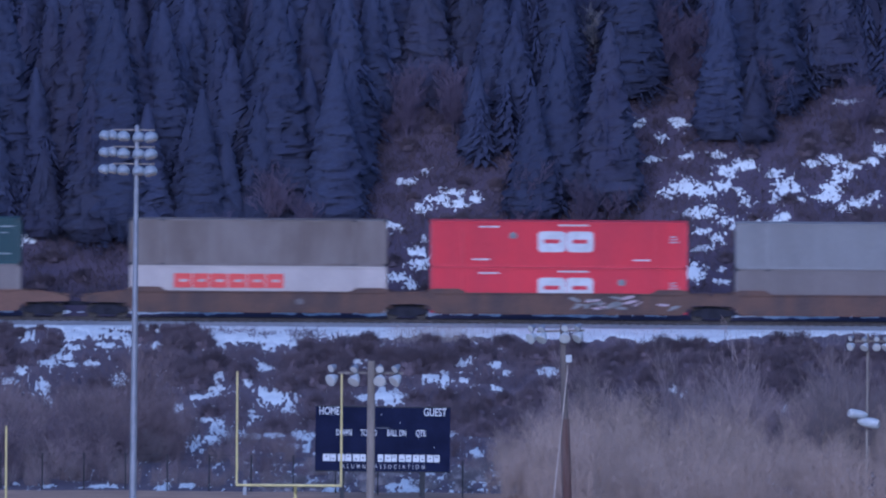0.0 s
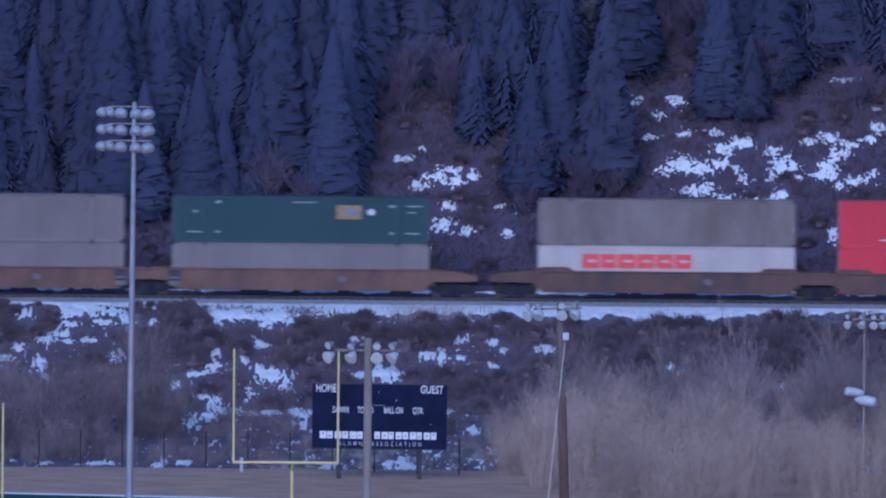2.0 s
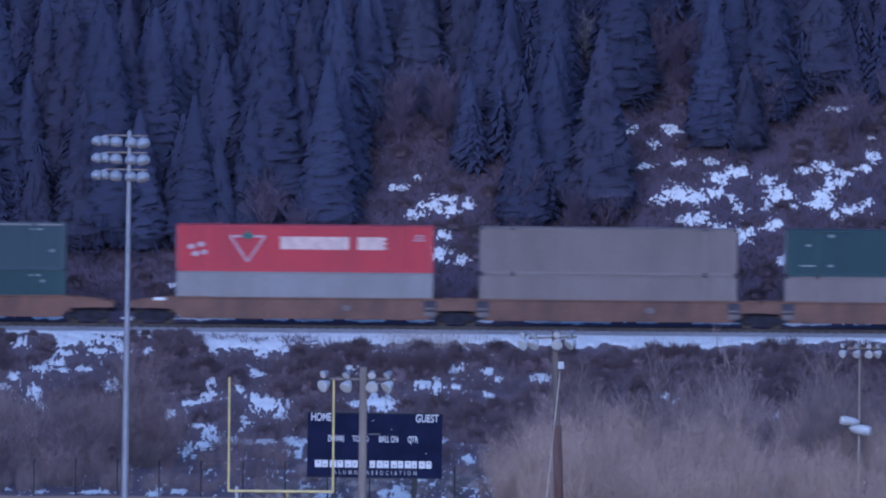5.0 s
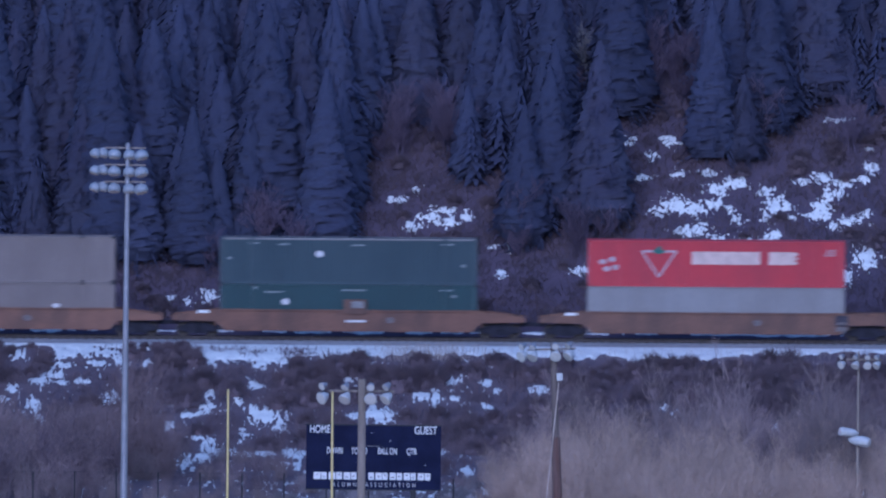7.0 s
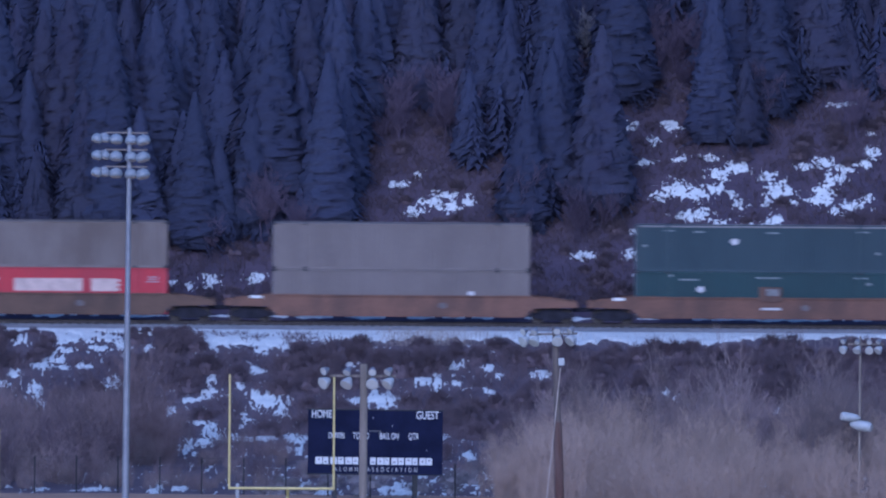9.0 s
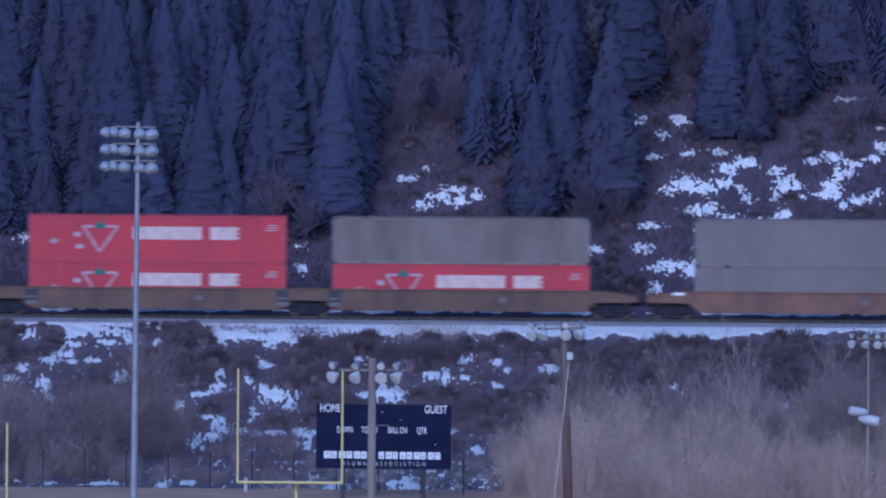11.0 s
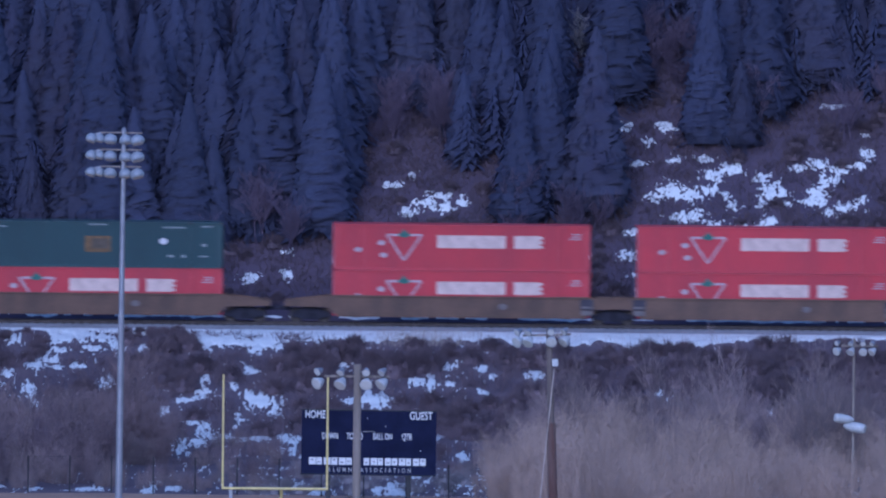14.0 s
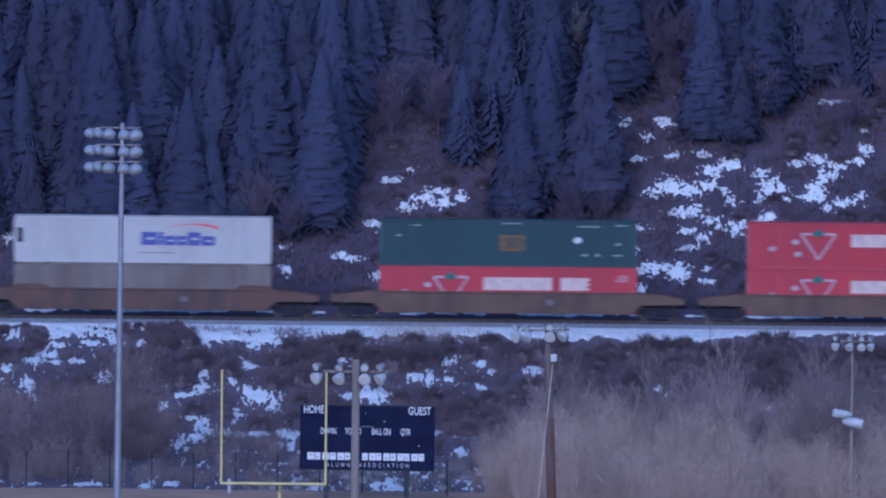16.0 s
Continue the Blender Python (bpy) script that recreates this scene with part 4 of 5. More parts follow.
def scoreboard():
    th = tagged(new("scoreboard"), "black football scoreboard with white lettering on two posts", "scoreboard")
    th.matrix_basis = pose(-3.33, 1017, 0, 0, 0.32, 0)
    part("panel", box(bmesh.new(), -3.79, 3.79, 0, 0.32, 1.72, 5.31, 0.03), M["board"], th)
    part("frame", box(box(bmesh.new(), -3.85, 3.85, -0.03, 0.02, 5.31, 5.37), -3.85, 3.85, -0.03, 0.02, 1.66, 1.72), M["dark_steel"], th)
    for x in (-2.25, 2.27):
        part("post", box(bmesh.new(), x - 0.13, x + 0.13, 0.05, 0.3, 0, 1.7, 0.02), M["dark_steel"], th)
    for text, size, x, z, st in (("HOME", 0.62, -3.02, 5.06, 0.66), ("GUEST", 0.62, 2.92, 5.05, 0.69), ("DOWN", 0.5, -2.18, 3.86, 0.53), ("TO GO", 0.5, -0.80, 3.86, 0.56),
                                 ("BALL ON", 0.5, 0.78, 3.86, 0.53), ("QTR", 0.5, 2.14, 3.86, 0.56)):
        lettering(text, size, x, z, th, -0.012, stretch=st)
    lettering("ALUMNI ASSOCIATION", 0.34, 0.05, 1.97, th, -0.012, "thin_letter", 0.78, 1.85)
    x = -3.36
    for i in range(16):  # a word mark of two words as plain blocks
        w, z, h = (0.40 if i < 7 else 0.375), 2.46, 0.40
        a, b = x + 0.01, x + w - (0.0, 0.05, 0.01, 0.08)[i * 3 % 4]
        part("word_block", slab(bmesh.new(), rounded(a, b, z - h / 2, z + h / 2, 0.03), -0.012, 0.004), M["letter"], th)
        m, k = (a + b) / 2, z + (0.07, -0.06, 0.0)[i % 3]
        part("block_slot", slab(bmesh.new(), rounded(m - 0.07, m + 0.06, k - 0.026, k + 0.026, 0.01), -0.016, -0.008), M["board"], th)
        x += w + (0.16 if i == 6 else 0.02)
    part("thin_bar", box(bmesh.new(), -0.35, 0.35, -0.01, 0.002, 4.13, 4.17), M["grey_mark"], th)
    for x, z in ((0.95, 4.45), (-0.1, 4.9), (2.9, 3.1)):
        part("lamp_dot", half_round(bmesh.new(), x, z, 0.03, 0.03, -0.01, 0.002, 8), M["letter"], th)


scoreboard()


def fence():
    th = tagged(new("chain_link_fence"), "dark chain-link fence on thin posts behind the grass strip", "fence")
    n = 14
    pts = [(-30 + i * 2.4, 1034.8 - 0.5 * (-30 + i * 2.4 + 25)) if -30 + i * 2.4 < 6 else (-30 + i * 2.4, 1034.8 - 0.5 * 30) for i in range(n)]
    post = mesh_of("post", tube(bmesh.new(), (0, 0, -0.3), (0, 0, 2.1), 0.04, sides=8), M["dark_steel"])
    for x, y in pts:
        part("post", post, None, th).location = (x, y, land(x, y))
    for (x0, y0), (x1, y1) in zip(pts, pts[1:]):
        part("top_rail", tube(bmesh.new(), (x0, y0, land(x0, y0) + 2.05), (x1, y1, land(x1, y1) + 2.05), 0.010, sides=5), M["fence"], th)
    verts, faces = [], []
    for (x0, y0), (x1, y1) in zip(pts, pts[1:]):
        a, b = Vector((x0, y0, land(x0, y0))), Vector((x1, y1, land(x1, y1)))
        for k in range(-8, 12):
            for s in (-1, 1):
                u0, u1 = (k / 12, k / 12 + 0.83) if s > 0 else (k / 12 + 0.83, k / 12)
                p, q = a.lerp(b, min(max(u0, 0), 1)) + Vector((0, 0, 0.05)), a.lerp(b, min(max(u1, 0), 1)) + Vector((0, 0, 2.0))
                i = len(verts)
                verts += [p, p + Vector((0.004, 0.004, 0)), q + Vector((0.004, 0.004, 0)), q]
                faces.append((i, i + 1, i + 2, i + 3))
    part("wire_mesh", raw_mesh("wire_mesh", verts, faces, M["fence"]), None, th)


fence()


# ---- plants ----
def prism(verts, faces, p, q, r0, r1):
    """A three-sided twig."""
    d = (q - p)
    if d.length < 1e-5:
        return
    u = d.orthogonal().normalized()
    v = d.cross(u).normalized()
    i = len(verts)
    for k in range(3):
        a = k * 2.0944
        o = u * math.cos(a) + v * math.sin(a)
        verts.append(p + o * r0)
        verts.append(q + o * r1)
    for k in range(3):
        n = (k + 1) % 3
        faces.append((i + 2 * k, i + 2 * n, i + 2 * n + 1, i + 2 * k + 1))


def conifer_meshes(rnd, h, w, needles):
    """Trunk and crown of a spruce: whorls of drooping sprays, each a fan of narrow tufts, with gaps between them."""
    trunk = mesh_of("trunk", tube(bmesh.new(), (0, 0, -0.4), (0, 0, h * 0.97), 0.012 * h + 0.03, 0.015, 7), M["bark"])
    verts, faces, normals = [], [], []

    def tuft(a, b, c):
        n = (b - a).cross(c - a)
        mid = (a + b + c) / 3
        out = Vector((mid.x, mid.y, 0)).normalized() * 0.25 + Vector((rnd.gauss(0, 0.04), rnd.gauss(0, 0.04), 0.9))
        i = len(verts)
        verts.extend((a, b, c))
        faces.append((i, i + 1, i + 2) if n.dot(out) > 0 else (i, i + 2, i + 1))
        normals.extend([out.normalized()] * 3)

    # the close inner mass of the crown, stepped by its whorls
    rows, cols, seed = int(h * 6.5), 22, rnd.uniform(0, 90)
    for j in range(rows + 1):
        zz = h * (0.02 + 0.96 * j / rows)
        for i in range(cols):
            a = 6.283 * i / cols + 0.17 * j
            k = 0.89 + 0.24 * noise.noise((math.cos(a) * 2.2, math.sin(a) * 2.2, zz * 1.5 + seed)) + 0.16 * noise.noise((math.cos(a) * 6, math.sin(a) * 6, zz * 4 + seed))
            k *= 1.0 - 0.10 * ((zz * 1.7 + 0.4 * math.sin(a * 2 + seed)) % 1)
            r = (w * max(0.0, 1 - zz / h) ** 0.85) * k * min(1.0, 0.45 + 4 * zz / h) + 0.03
            verts.append(Vector((math.cos(a) * r, math.sin(a) * r, zz - 0.12 * r)))
            normals.append(Vector((math.cos(a) * 0.25, math.sin(a) * 0.25, 0.9)).normalized())
            if j < rows:
                o, n = j * cols, (i + 1) % cols
                faces.append((o + i, o + n, o + cols + n, o + cols + i))
    z = h * 0.04
    lean = rnd.uniform(0, 6.28)
    while z < h * 0.985:
        f = 1 - z / h
        r = w * (f ** 0.8) * rnd.uniform(0.8, 1.1) * min(1.0, 0.5 + 4 * z / h) + 0.10
        n = max(5, int(6 + 7 * f))
        a0 = rnd.uniform(0, 6.28)
        for k in range(n):
            if rnd.random() < 0.06:
                continue
            a = a0 + 6.283 * k / n + rnd.uniform(-0.45, 0.45)
            length = r * rnd.uniform(0.55, 1.2) * (1 + 0.12 * math.cos(a - lean))
            out, side = Vector((math.cos(a), math.sin(a), 0)), Vector((-math.sin(a), math.cos(a), 0))
            droop = rnd.uniform(0.15, 0.7)
            root = Vector((0, 0, z + rnd.uniform(-0.25, 0.25)))
            seg = 4 if length > 0.9 else 3 if length > 0.45 else 2
            for s in range(seg):
                t0 = 0.66 + 0.40 * (s + 0.4) / seg
                p = root + out * length * t0 + Vector((0, 0, -droop * length * t0 ** 1.5))
                reach = length * 0.11 * (1.2 - 0.5 * t0) * rnd.uniform(0.75, 1.3) + 0.07
                for d in (-1, 1):
                    q = p + out * reach * rnd.uniform(0.3, 0.9) + side * d * reach * rnd.uniform(0.5, 1.0) + Vector((0, 0, -reach * rnd.uniform(0.25, 0.75)))
                    tuft(p - out * reach * 0.5, q, p + out * reach * 0.35 + Vector((0, 0, -reach * 0.25)))
            tip = root + out * length * 1.1 + Vector((0, 0, -droop * length))
            tuft(root + out * length * 0.7 + side * 0.06, tip, root + out * length * 0.7 - side * 0.06 + Vector((0, 0, -0.15)))
        z += h * rnd.uniform(0.017, 0.026) + 0.04
    data = raw_mesh("crown", [tuple(v) for v in verts], faces, M[needles], True)
    data.normals_split_custom_set_from_vertices([tuple(v) for v in normals])
    return trunk, data


def bare_tree_meshes(rnd, h, material, stems, spread):
    """Trunks with limbs that fork upward, and a haze of fine twigs."""
    tv, tf, cv, cf = [], [], [], []

    def grow(p, d, length, r, level):
        steps = 3 if level < 2 else 2
        for s in range(steps):
            d = (d + Vector((rnd.gauss(0, 0.10), rnd.gauss(0, 0.10), 0.06))).normalized()
            q = p + d * length / steps
            prism(tv if level == 0 else cv, tf if level == 0 else cf, p, q, r, r * 0.8)
            r *= 0.8
            if level < 4 and (s > 0 or level > 0):
                for _ in range(2 if level else 3):
                    a = rnd.uniform(0, 6.283)
                    n = (d + Vector((math.cos(a), math.sin(a), 0.25)) * rnd.uniform(0.35, 0.75) * spread).normalized()
                    grow(p.lerp(q, rnd.random()), n, length * rnd.uniform(0.42, 0.62), max(r * 0.45, 0.009), level + 1 + (rnd.random() < 0.25))
            p = q

    for _ in range(stems):
        a = rnd.uniform(0, 6.283)
        d = Vector((math.cos(a) * 0.16 * spread, math.sin(a) * 0.16 * spread, 1))
        grow(Vector((rnd.uniform(-0.5, 0.5), rnd.uniform(-0.5, 0.5), -0.3)), d.normalized(), h * rnd.uniform(0.62, 0.8), 0.005 * h + 0.012, 0)
    return raw_mesh("trunk", [tuple(v) for v in tv], tf, material), raw_mesh("crown", [tuple(v) for v in cv], cf, material)


def shrub_mesh(rnd, w, h, count, material, name="shrub"):
    """A rounded leafless bush: a close uneven heart of twigs with finer ones standing out of it."""
    verts, faces = [], []
    rows, cols, seed = 6, 13, rnd.uniform(0, 90)
    for j in range(rows + 1):
        b = 1.5 * j / rows
        for i in range(cols):
            a = 6.283 * i / cols
            k = 0.80 + 0.34 * noise.noise((math.cos(a) * 1.6, math.sin(a) * 1.6, b * 1.6 + seed)) + 0.26 * noise.noise((math.cos(a) * 4, math.sin(a) * 4, b * 4 + seed))
            verts.append(Vector((math.cos(a) * math.cos(b) * w * 0.38 * k, math.sin(a) * math.cos(b) * w * 0.38 * k, math.sin(b) * h * 0.70 * k - 0.08)))
            if j < rows:
                o, n = j * cols, (i + 1) % cols
                faces.append((o + i, o + n, o + cols + n, o + cols + i))
    for _ in range(count):
        a, b = rnd.uniform(0, 6.283), math.asin(rnd.random() ** 0.8)
        d = Vector((math.cos(a) * math.cos(b) * w * 0.5, math.sin(a) * math.cos(b) * w * 0.5, math.sin(b) * h))
        p, q = d * rnd.uniform(0.35, 0.65), d * rnd.uniform(0.8, 1.08) + Vector((rnd.gauss(0, 0.05), rnd.gauss(0, 0.05), rnd.uniform(0.0, 0.1)))
        r = rnd.uniform(0.012, 0.024)
        prism(verts, faces, p, q, r, r * 0.5)
        c = rnd.uniform(0, 6.283)
        s = p.lerp(q, rnd.uniform(0.3, 0.8))
        prism(verts, faces, s, s + Vector((math.cos(c) * 0.14, math.sin(c) * 0.14, rnd.uniform(0.0, 0.18))), r * 0.7, r * 0.35)
    return raw_mesh(name, [tuple(v) for v in verts], faces, material, True)


def willow_mesh(rnd, w, h, stems, twigs, material):
    """Upright wands from a broad stool, with fine side twigs all along them."""
    verts, faces = [], []
    for _ in range(stems):
        a, k = rnd.uniform(0, 6.283), math.sqrt(rnd.random())
        p = Vector((math.cos(a) * k * w * 0.5, math.sin(a) * k * w * 0.5, -0.1))
        top = h * rnd.uniform(0.6, 1.0) * (1 - 0.3 * k * k)
        d = Vector((math.cos(a) * 0.10 * k + rnd.gauss(0, 0.08), math.sin(a) * 0.10 * k + rnd.gauss(0, 0.08), 1))
        pts = [p]
        for s in range(4):
            d = (d + Vector((rnd.gauss(0, 0.09), rnd.gauss(0, 0.09), 0.05))).normalized()
            pts.append(pts[-1] + d * top / 4)
        r = rnd.uniform(0.010, 0.019)
        for s in range(4):
            prism(verts, faces, pts[s], pts[s + 1], r * (1 - 0.22 * s), r * (0.78 - 0.22 * s) + 0.003)
        for _ in range(twigs):
            f = rnd.uniform(0.1, 4) - 1e-6
            s = pts[int(f)].lerp(pts[int(f) + 1], f % 1)
            b = rnd.uniform(0, 6.283)
            out = Vector((math.cos(b), math.sin(b), rnd.uniform(0.1, 1.8))).normalized()
            prism(verts, faces, s, s + out * rnd.uniform(0.3, 0.95), rnd.uniform(0.008, 0.012), 0.005)
    return raw_mesh("willow", [tuple(v) for v in verts], faces, material)


def clumps(name, label, rnd, count, spot, size, material, each=14):
    """Low scrub too fine to tell apart, as one mesh."""
    verts, faces = [], []
    while count:
        x, y, k = spot()
        if k <= 0:
            continue
        count -= 1
        for _ in range(each):
            b = Vector((x + rnd.gauss(0, 0.35), y + rnd.gauss(0, 0.35), 0))
            b.z = land(b.x, b.y) - 0.05
            a = rnd.uniform(0, 6.283)
            tip = b + Vector((math.cos(a) * 0.3, math.sin(a) * 0.3, rnd.uniform(0.3, 1.0))) * size * k
            r = rnd.uniform(0.014, 0.03)
            prism(verts, faces, b, tip, r, r * 0.4)
            prism(verts, faces, b.lerp(tip, 0.4), b.lerp(tip, 0.4) + Vector((rnd.gauss(0, 0.25), rnd.gauss(0, 0.25), rnd.uniform(0.1, 0.4))) * size, r * 0.8, r * 0.4)
    tagged(new(name, raw_mesh(name, [tuple(v) for v in verts], faces, M[material])), label, "scrub", kind="stuff")


def rise(y):
    """How high a spot of the land stands as seen at the slant of the view from the hill."""
    return float(np.interp(y, PY, PZ)) + 0.0424 * y


def hides_snow(x, y, w, h, patches):
    """Whether a bush of that width and height stands before a patch of snow."""
    low = rise(y)
    return any(abs(x - px) < 0.8 * rx + 0.42 * w and rise(py - ry) - 0.85 * h < low < rise(py + ry) - 0.06 for px, py, rx, ry in patches)


def in_snow(x, y, patches, margin):
    return any(((x - px) / (rx * margin)) ** 2 + ((y - py) / (ry * margin)) ** 2 < 1 for px, py, rx, ry in patches)


def tree(name, label, category, group, meshes, at, turn, size, names=("trunk", "crown")):
    th = tagged(new(name), label, category, group)
    th.matrix_basis = pose(*at, 0, 0, turn) @ Matrix.Diagonal((size, size, size, 1))
    for n, data in zip(names, meshes):
        part(n, data, None, th)
    return th


def forest():
    rnd = random.Random(11)
    kinds = [conifer_meshes(rnd, h, w, m) for h, w, m in ((9, 2.4, "hazed_needle"), (11, 2.7, "hazed_olive"), (12.5, 2.9, "hazed_needle"), (8, 2.1, "hazed_needle"), (6, 1.9, "hazed_olive"), (10, 2.6, "hazed_needle"))]
    placed, tries = [], 0
    while len(placed) < 296 and tries < 12000:
        tries += 1
        x, y = rnd.uniform(-33, 34), rnd.uniform(1156, 1190)
        u = y - 1150
        # clearings: the snowy slope, a brushy hollow and the foot of the slope
        clear = 11.0 < x < 32 and u < 21 + 1.5 * math.sin(x * 0.9) and not (17.8 < x < 21.5 and 16.5 < u)
        clear |= -5.5 < x < 4.5 and u < 14.5
        clear |= -4.5 < x < 1.5 and u < 20
        clear |= 13.2 < x < 17.2 and u < 26
        clear |= u < (8.5 if x > -6.5 else 7.2 if x > -13 else 5.8)
        clear |= 4 <= x <= 11 and u < 8
        clear |= 7.9 < x < 11.0 and 11 < u < 26
        if clear or any((x - a) ** 2 + (y - b) ** 2 < 2.3 for a, b in placed):
            continue
        placed.append((x, y))
        tree("spruce", "dark blue-green spruce, hazed in colour, on a steep shaded slope", "conifer tree", "spruces on the valley side", rnd.choice(kinds),
             (x, y, land(x, y) - 0.1), rnd.uniform(0, 360), rnd.uniform(0.75, 1.2))
    # young growth between them
    verts, faces = [], []
    for i in range(2300):
        x, y = rnd.uniform(-33, 34), rnd.uniform(1156, 1192)
        u = y - 1150
        if (11.0 < x < 32 and u < 20.5) or (-6 < x < 5 and u < 14) or (-4.5 < x < 1.5 and u < 19) or (13.2 < x < 17.2 and u < 25) or (8.2 < x < 10.8 and u < 25) or u < 7:
            continue
        h, base = rnd.uniform(1.4, 5.4), land(x, y) - 0.1
        for s in range(9):
            z = h * (0.04 + 0.1 * s)
            r = 0.30 * h * (1 - z / h) ** 0.9 + 0.06
            for k in range(9):
                a = 0.698 * k + rnd.uniform(-0.3, 0.3) + s
                q = r * rnd.uniform(0.75, 1.25)
                o = len(verts)
                verts += [(x + 0.25 * q * math.cos(a - 0.5), y + 0.25 * q * math.sin(a - 0.5), base + z + 0.22 * h * 0.5),
                          (x + q * math.cos(a), y + q * math.sin(a), base + z - 0.06 * h),
                          (x + 0.6 * q * math.cos(a + 0.55), y + 0.6 * q * math.sin(a + 0.55), base + z + 0.02 * h)]
                a, b, c = (Vector(v) for v in verts[o:])
                faces.append((o, o + 1, o + 2) if (b - a).cross(c - a).z > 0 else (o, o + 2, o + 1))
    data = raw_mesh("young_spruces", verts, faces, M["hazed_needle"], True)
    data.normals_split_custom_set_from_vertices([(0.0, -0.2, 0.98)] * len(verts))
    tagged(new("young_spruces", data), "young spruces filling the gaps of the wood", "forest", kind="stuff")
    # the wood above goes on over the brow
    verts, faces = [], []
    src = [(np.array([v.co[:] for v in k[1].vertices]), [tuple(p.vertices) for p in k[1].polygons]) for k in kinds[3:5]]
    for i in range(56):
        x, y = rnd.uniform(-60, 60), rnd.uniform(1186, 1222)
        if i < 30:
            x, y = rnd.choice((-1, 1)) * rnd.uniform(35, 75), rnd.uniform(1152, 1200)
        v, f = src[i % 2]
        o = len(verts)
        verts += (v * rnd.uniform(0.9, 1.3) + np.array((x, y, land(x, y)))).tolist()
        faces += [tuple(a + o for a in p) for p in f]
    tagged(new("far_spruces", raw_mesh("far_spruces", verts, faces, M["hazed_needle"])), "dense dark spruce wood over the brow", "forest", kind="stuff")


def thickets():
    rnd = random.Random(5)
    sizes = ((2.4, 1.3), (1.8, 1.1), (3.0, 1.5), (1.2, 0.6), (1.6, 0.8), (0.9, 0.45))
    dark = [shrub_mesh(rnd, w, h, int(70 + 80 * w), M["twig_dark"]) for w, h in sizes]
    plain = [(np.array([v.co[:] for v in d.vertices]), [tuple(p.vertices) for p in d.polygons]) for d in dark]

    def bush(x, y, kinds, label, group, heap=None):
        """One bush, or one more of a brake too close-grown to tell its bushes apart."""
        k, size = rnd.choice(kinds), rnd.uniform(0.75, 1.15)
        w, h = sizes[k][0] * size, sizes[k][1] * size
        if hides_snow(x, y, w, h, SNOW_HILL if y > 1146 else SNOW_BANK):
            return False
        m = pose(x, y, land(x, y), 0, 0, rnd.uniform(0, 360)) @ Matrix.Diagonal((size, size, size * rnd.uniform(0.85, 1.1), 1))
        if heap:
            v, f = plain[k]
            o = len(heap[0])
            heap[0].extend((v @ np.array(m.to_3x3()).T + np.array(m.translation)).tolist())
            heap[1].extend([tuple(a + o for a in p) for p in f])
        else:
            ob = new("shrub", dark[k])
            ob.matrix_basis = m
            tagged(ob, label, "shrub", group)
        return True

    def brake(name, label, heap):
        tagged(new(name, raw_mesh(name, *heap, M["twig_dark"], True)), label, "scrub", kind="stuff")

    n, rest = 0, ([], [])
    for i in range(3600):  # the railway bank
        x, y = rnd.uniform(-31, 31), 1132.5 - abs(rnd.gauss(0, 20))
        low = float(np.interp(x, [-18, -14, -6, 8, 17, 20], [1131.5, 1129.5, 1130.2, 1129.6, 1129.6, 1130.6]))
        if 1070 < y < low and n < 480:
            n += bush(x, y, (3, 4, 5) if i > 1500 else (1, 3, 4) if y > 1126 else (0, 1, 2, 4), "leafless dark brown shrub on the railway bank", "shrubs on the bank", rest if n > 170 else None)
    brake("bank_brake", "close-grown leafless dark brush on the railway bank", rest)
    n = 0
    for i in range(400):  # small bushes in the strip of snow
        x, y = rnd.uniform(-30, -15), rnd.uniform(1129, 1133.5)
        if n < 26:
            n += bush(x, y, (3, 5), "small leafless dark bush in shoulder snow", "bushes in the shoulder snow")
    frost = [shrub_mesh(rnd, w, h, 110, M["twig_frost"]) for w, h in ((1.5, 0.75), (1.1, 0.6), (1.9, 0.9))]
    for i in range(34):  # round grey bushes by the scoreboard
        x, y = rnd.uniform(-10, 6.5), rnd.uniform(1030, 1062)
        ob = new("shrub", rnd.choice(frost))
        ob.matrix_basis = pose(x, y, land(x, y), 0, 0, rnd.uniform(0, 360)) @ Matrix.Diagonal((*[rnd.uniform(0.7, 1.1)] * 3, 1))
        tagged(ob, "low rounded grey bush behind the scoreboard", "shrub", "grey bushes by the scoreboard")
    n, rest = 0, ([], [])
    for i in range(3000):  # the open foot of the valley side
        x, y = rnd.uniform(-31, 31), rnd.uniform(1150.5, 1174)
        if (y > 1158 and not -6 < x < 31) or (y > 1170 and not (-5 < x < 2 or 12 < x < 18)) or (4 < x < 11 and y > 1159) or n >= 120:
            continue
        n += bush(x, y, (3, 5) if i > 500 else (4, 3), "leafless brown shrub among snow on the slope", "shrubs on the slope", rest if n > 60 else None)
    brake("slope_brake", "close-grown leafless brush at the foot of the wood", rest)


def gap(x, y):
    """Lower growth along two lines of sight through the thicket."""
    a = x / y * 1110
    return 0.42 if 19.9 < a < 21.6 or 13.8 < a < 15.1 else 1.0


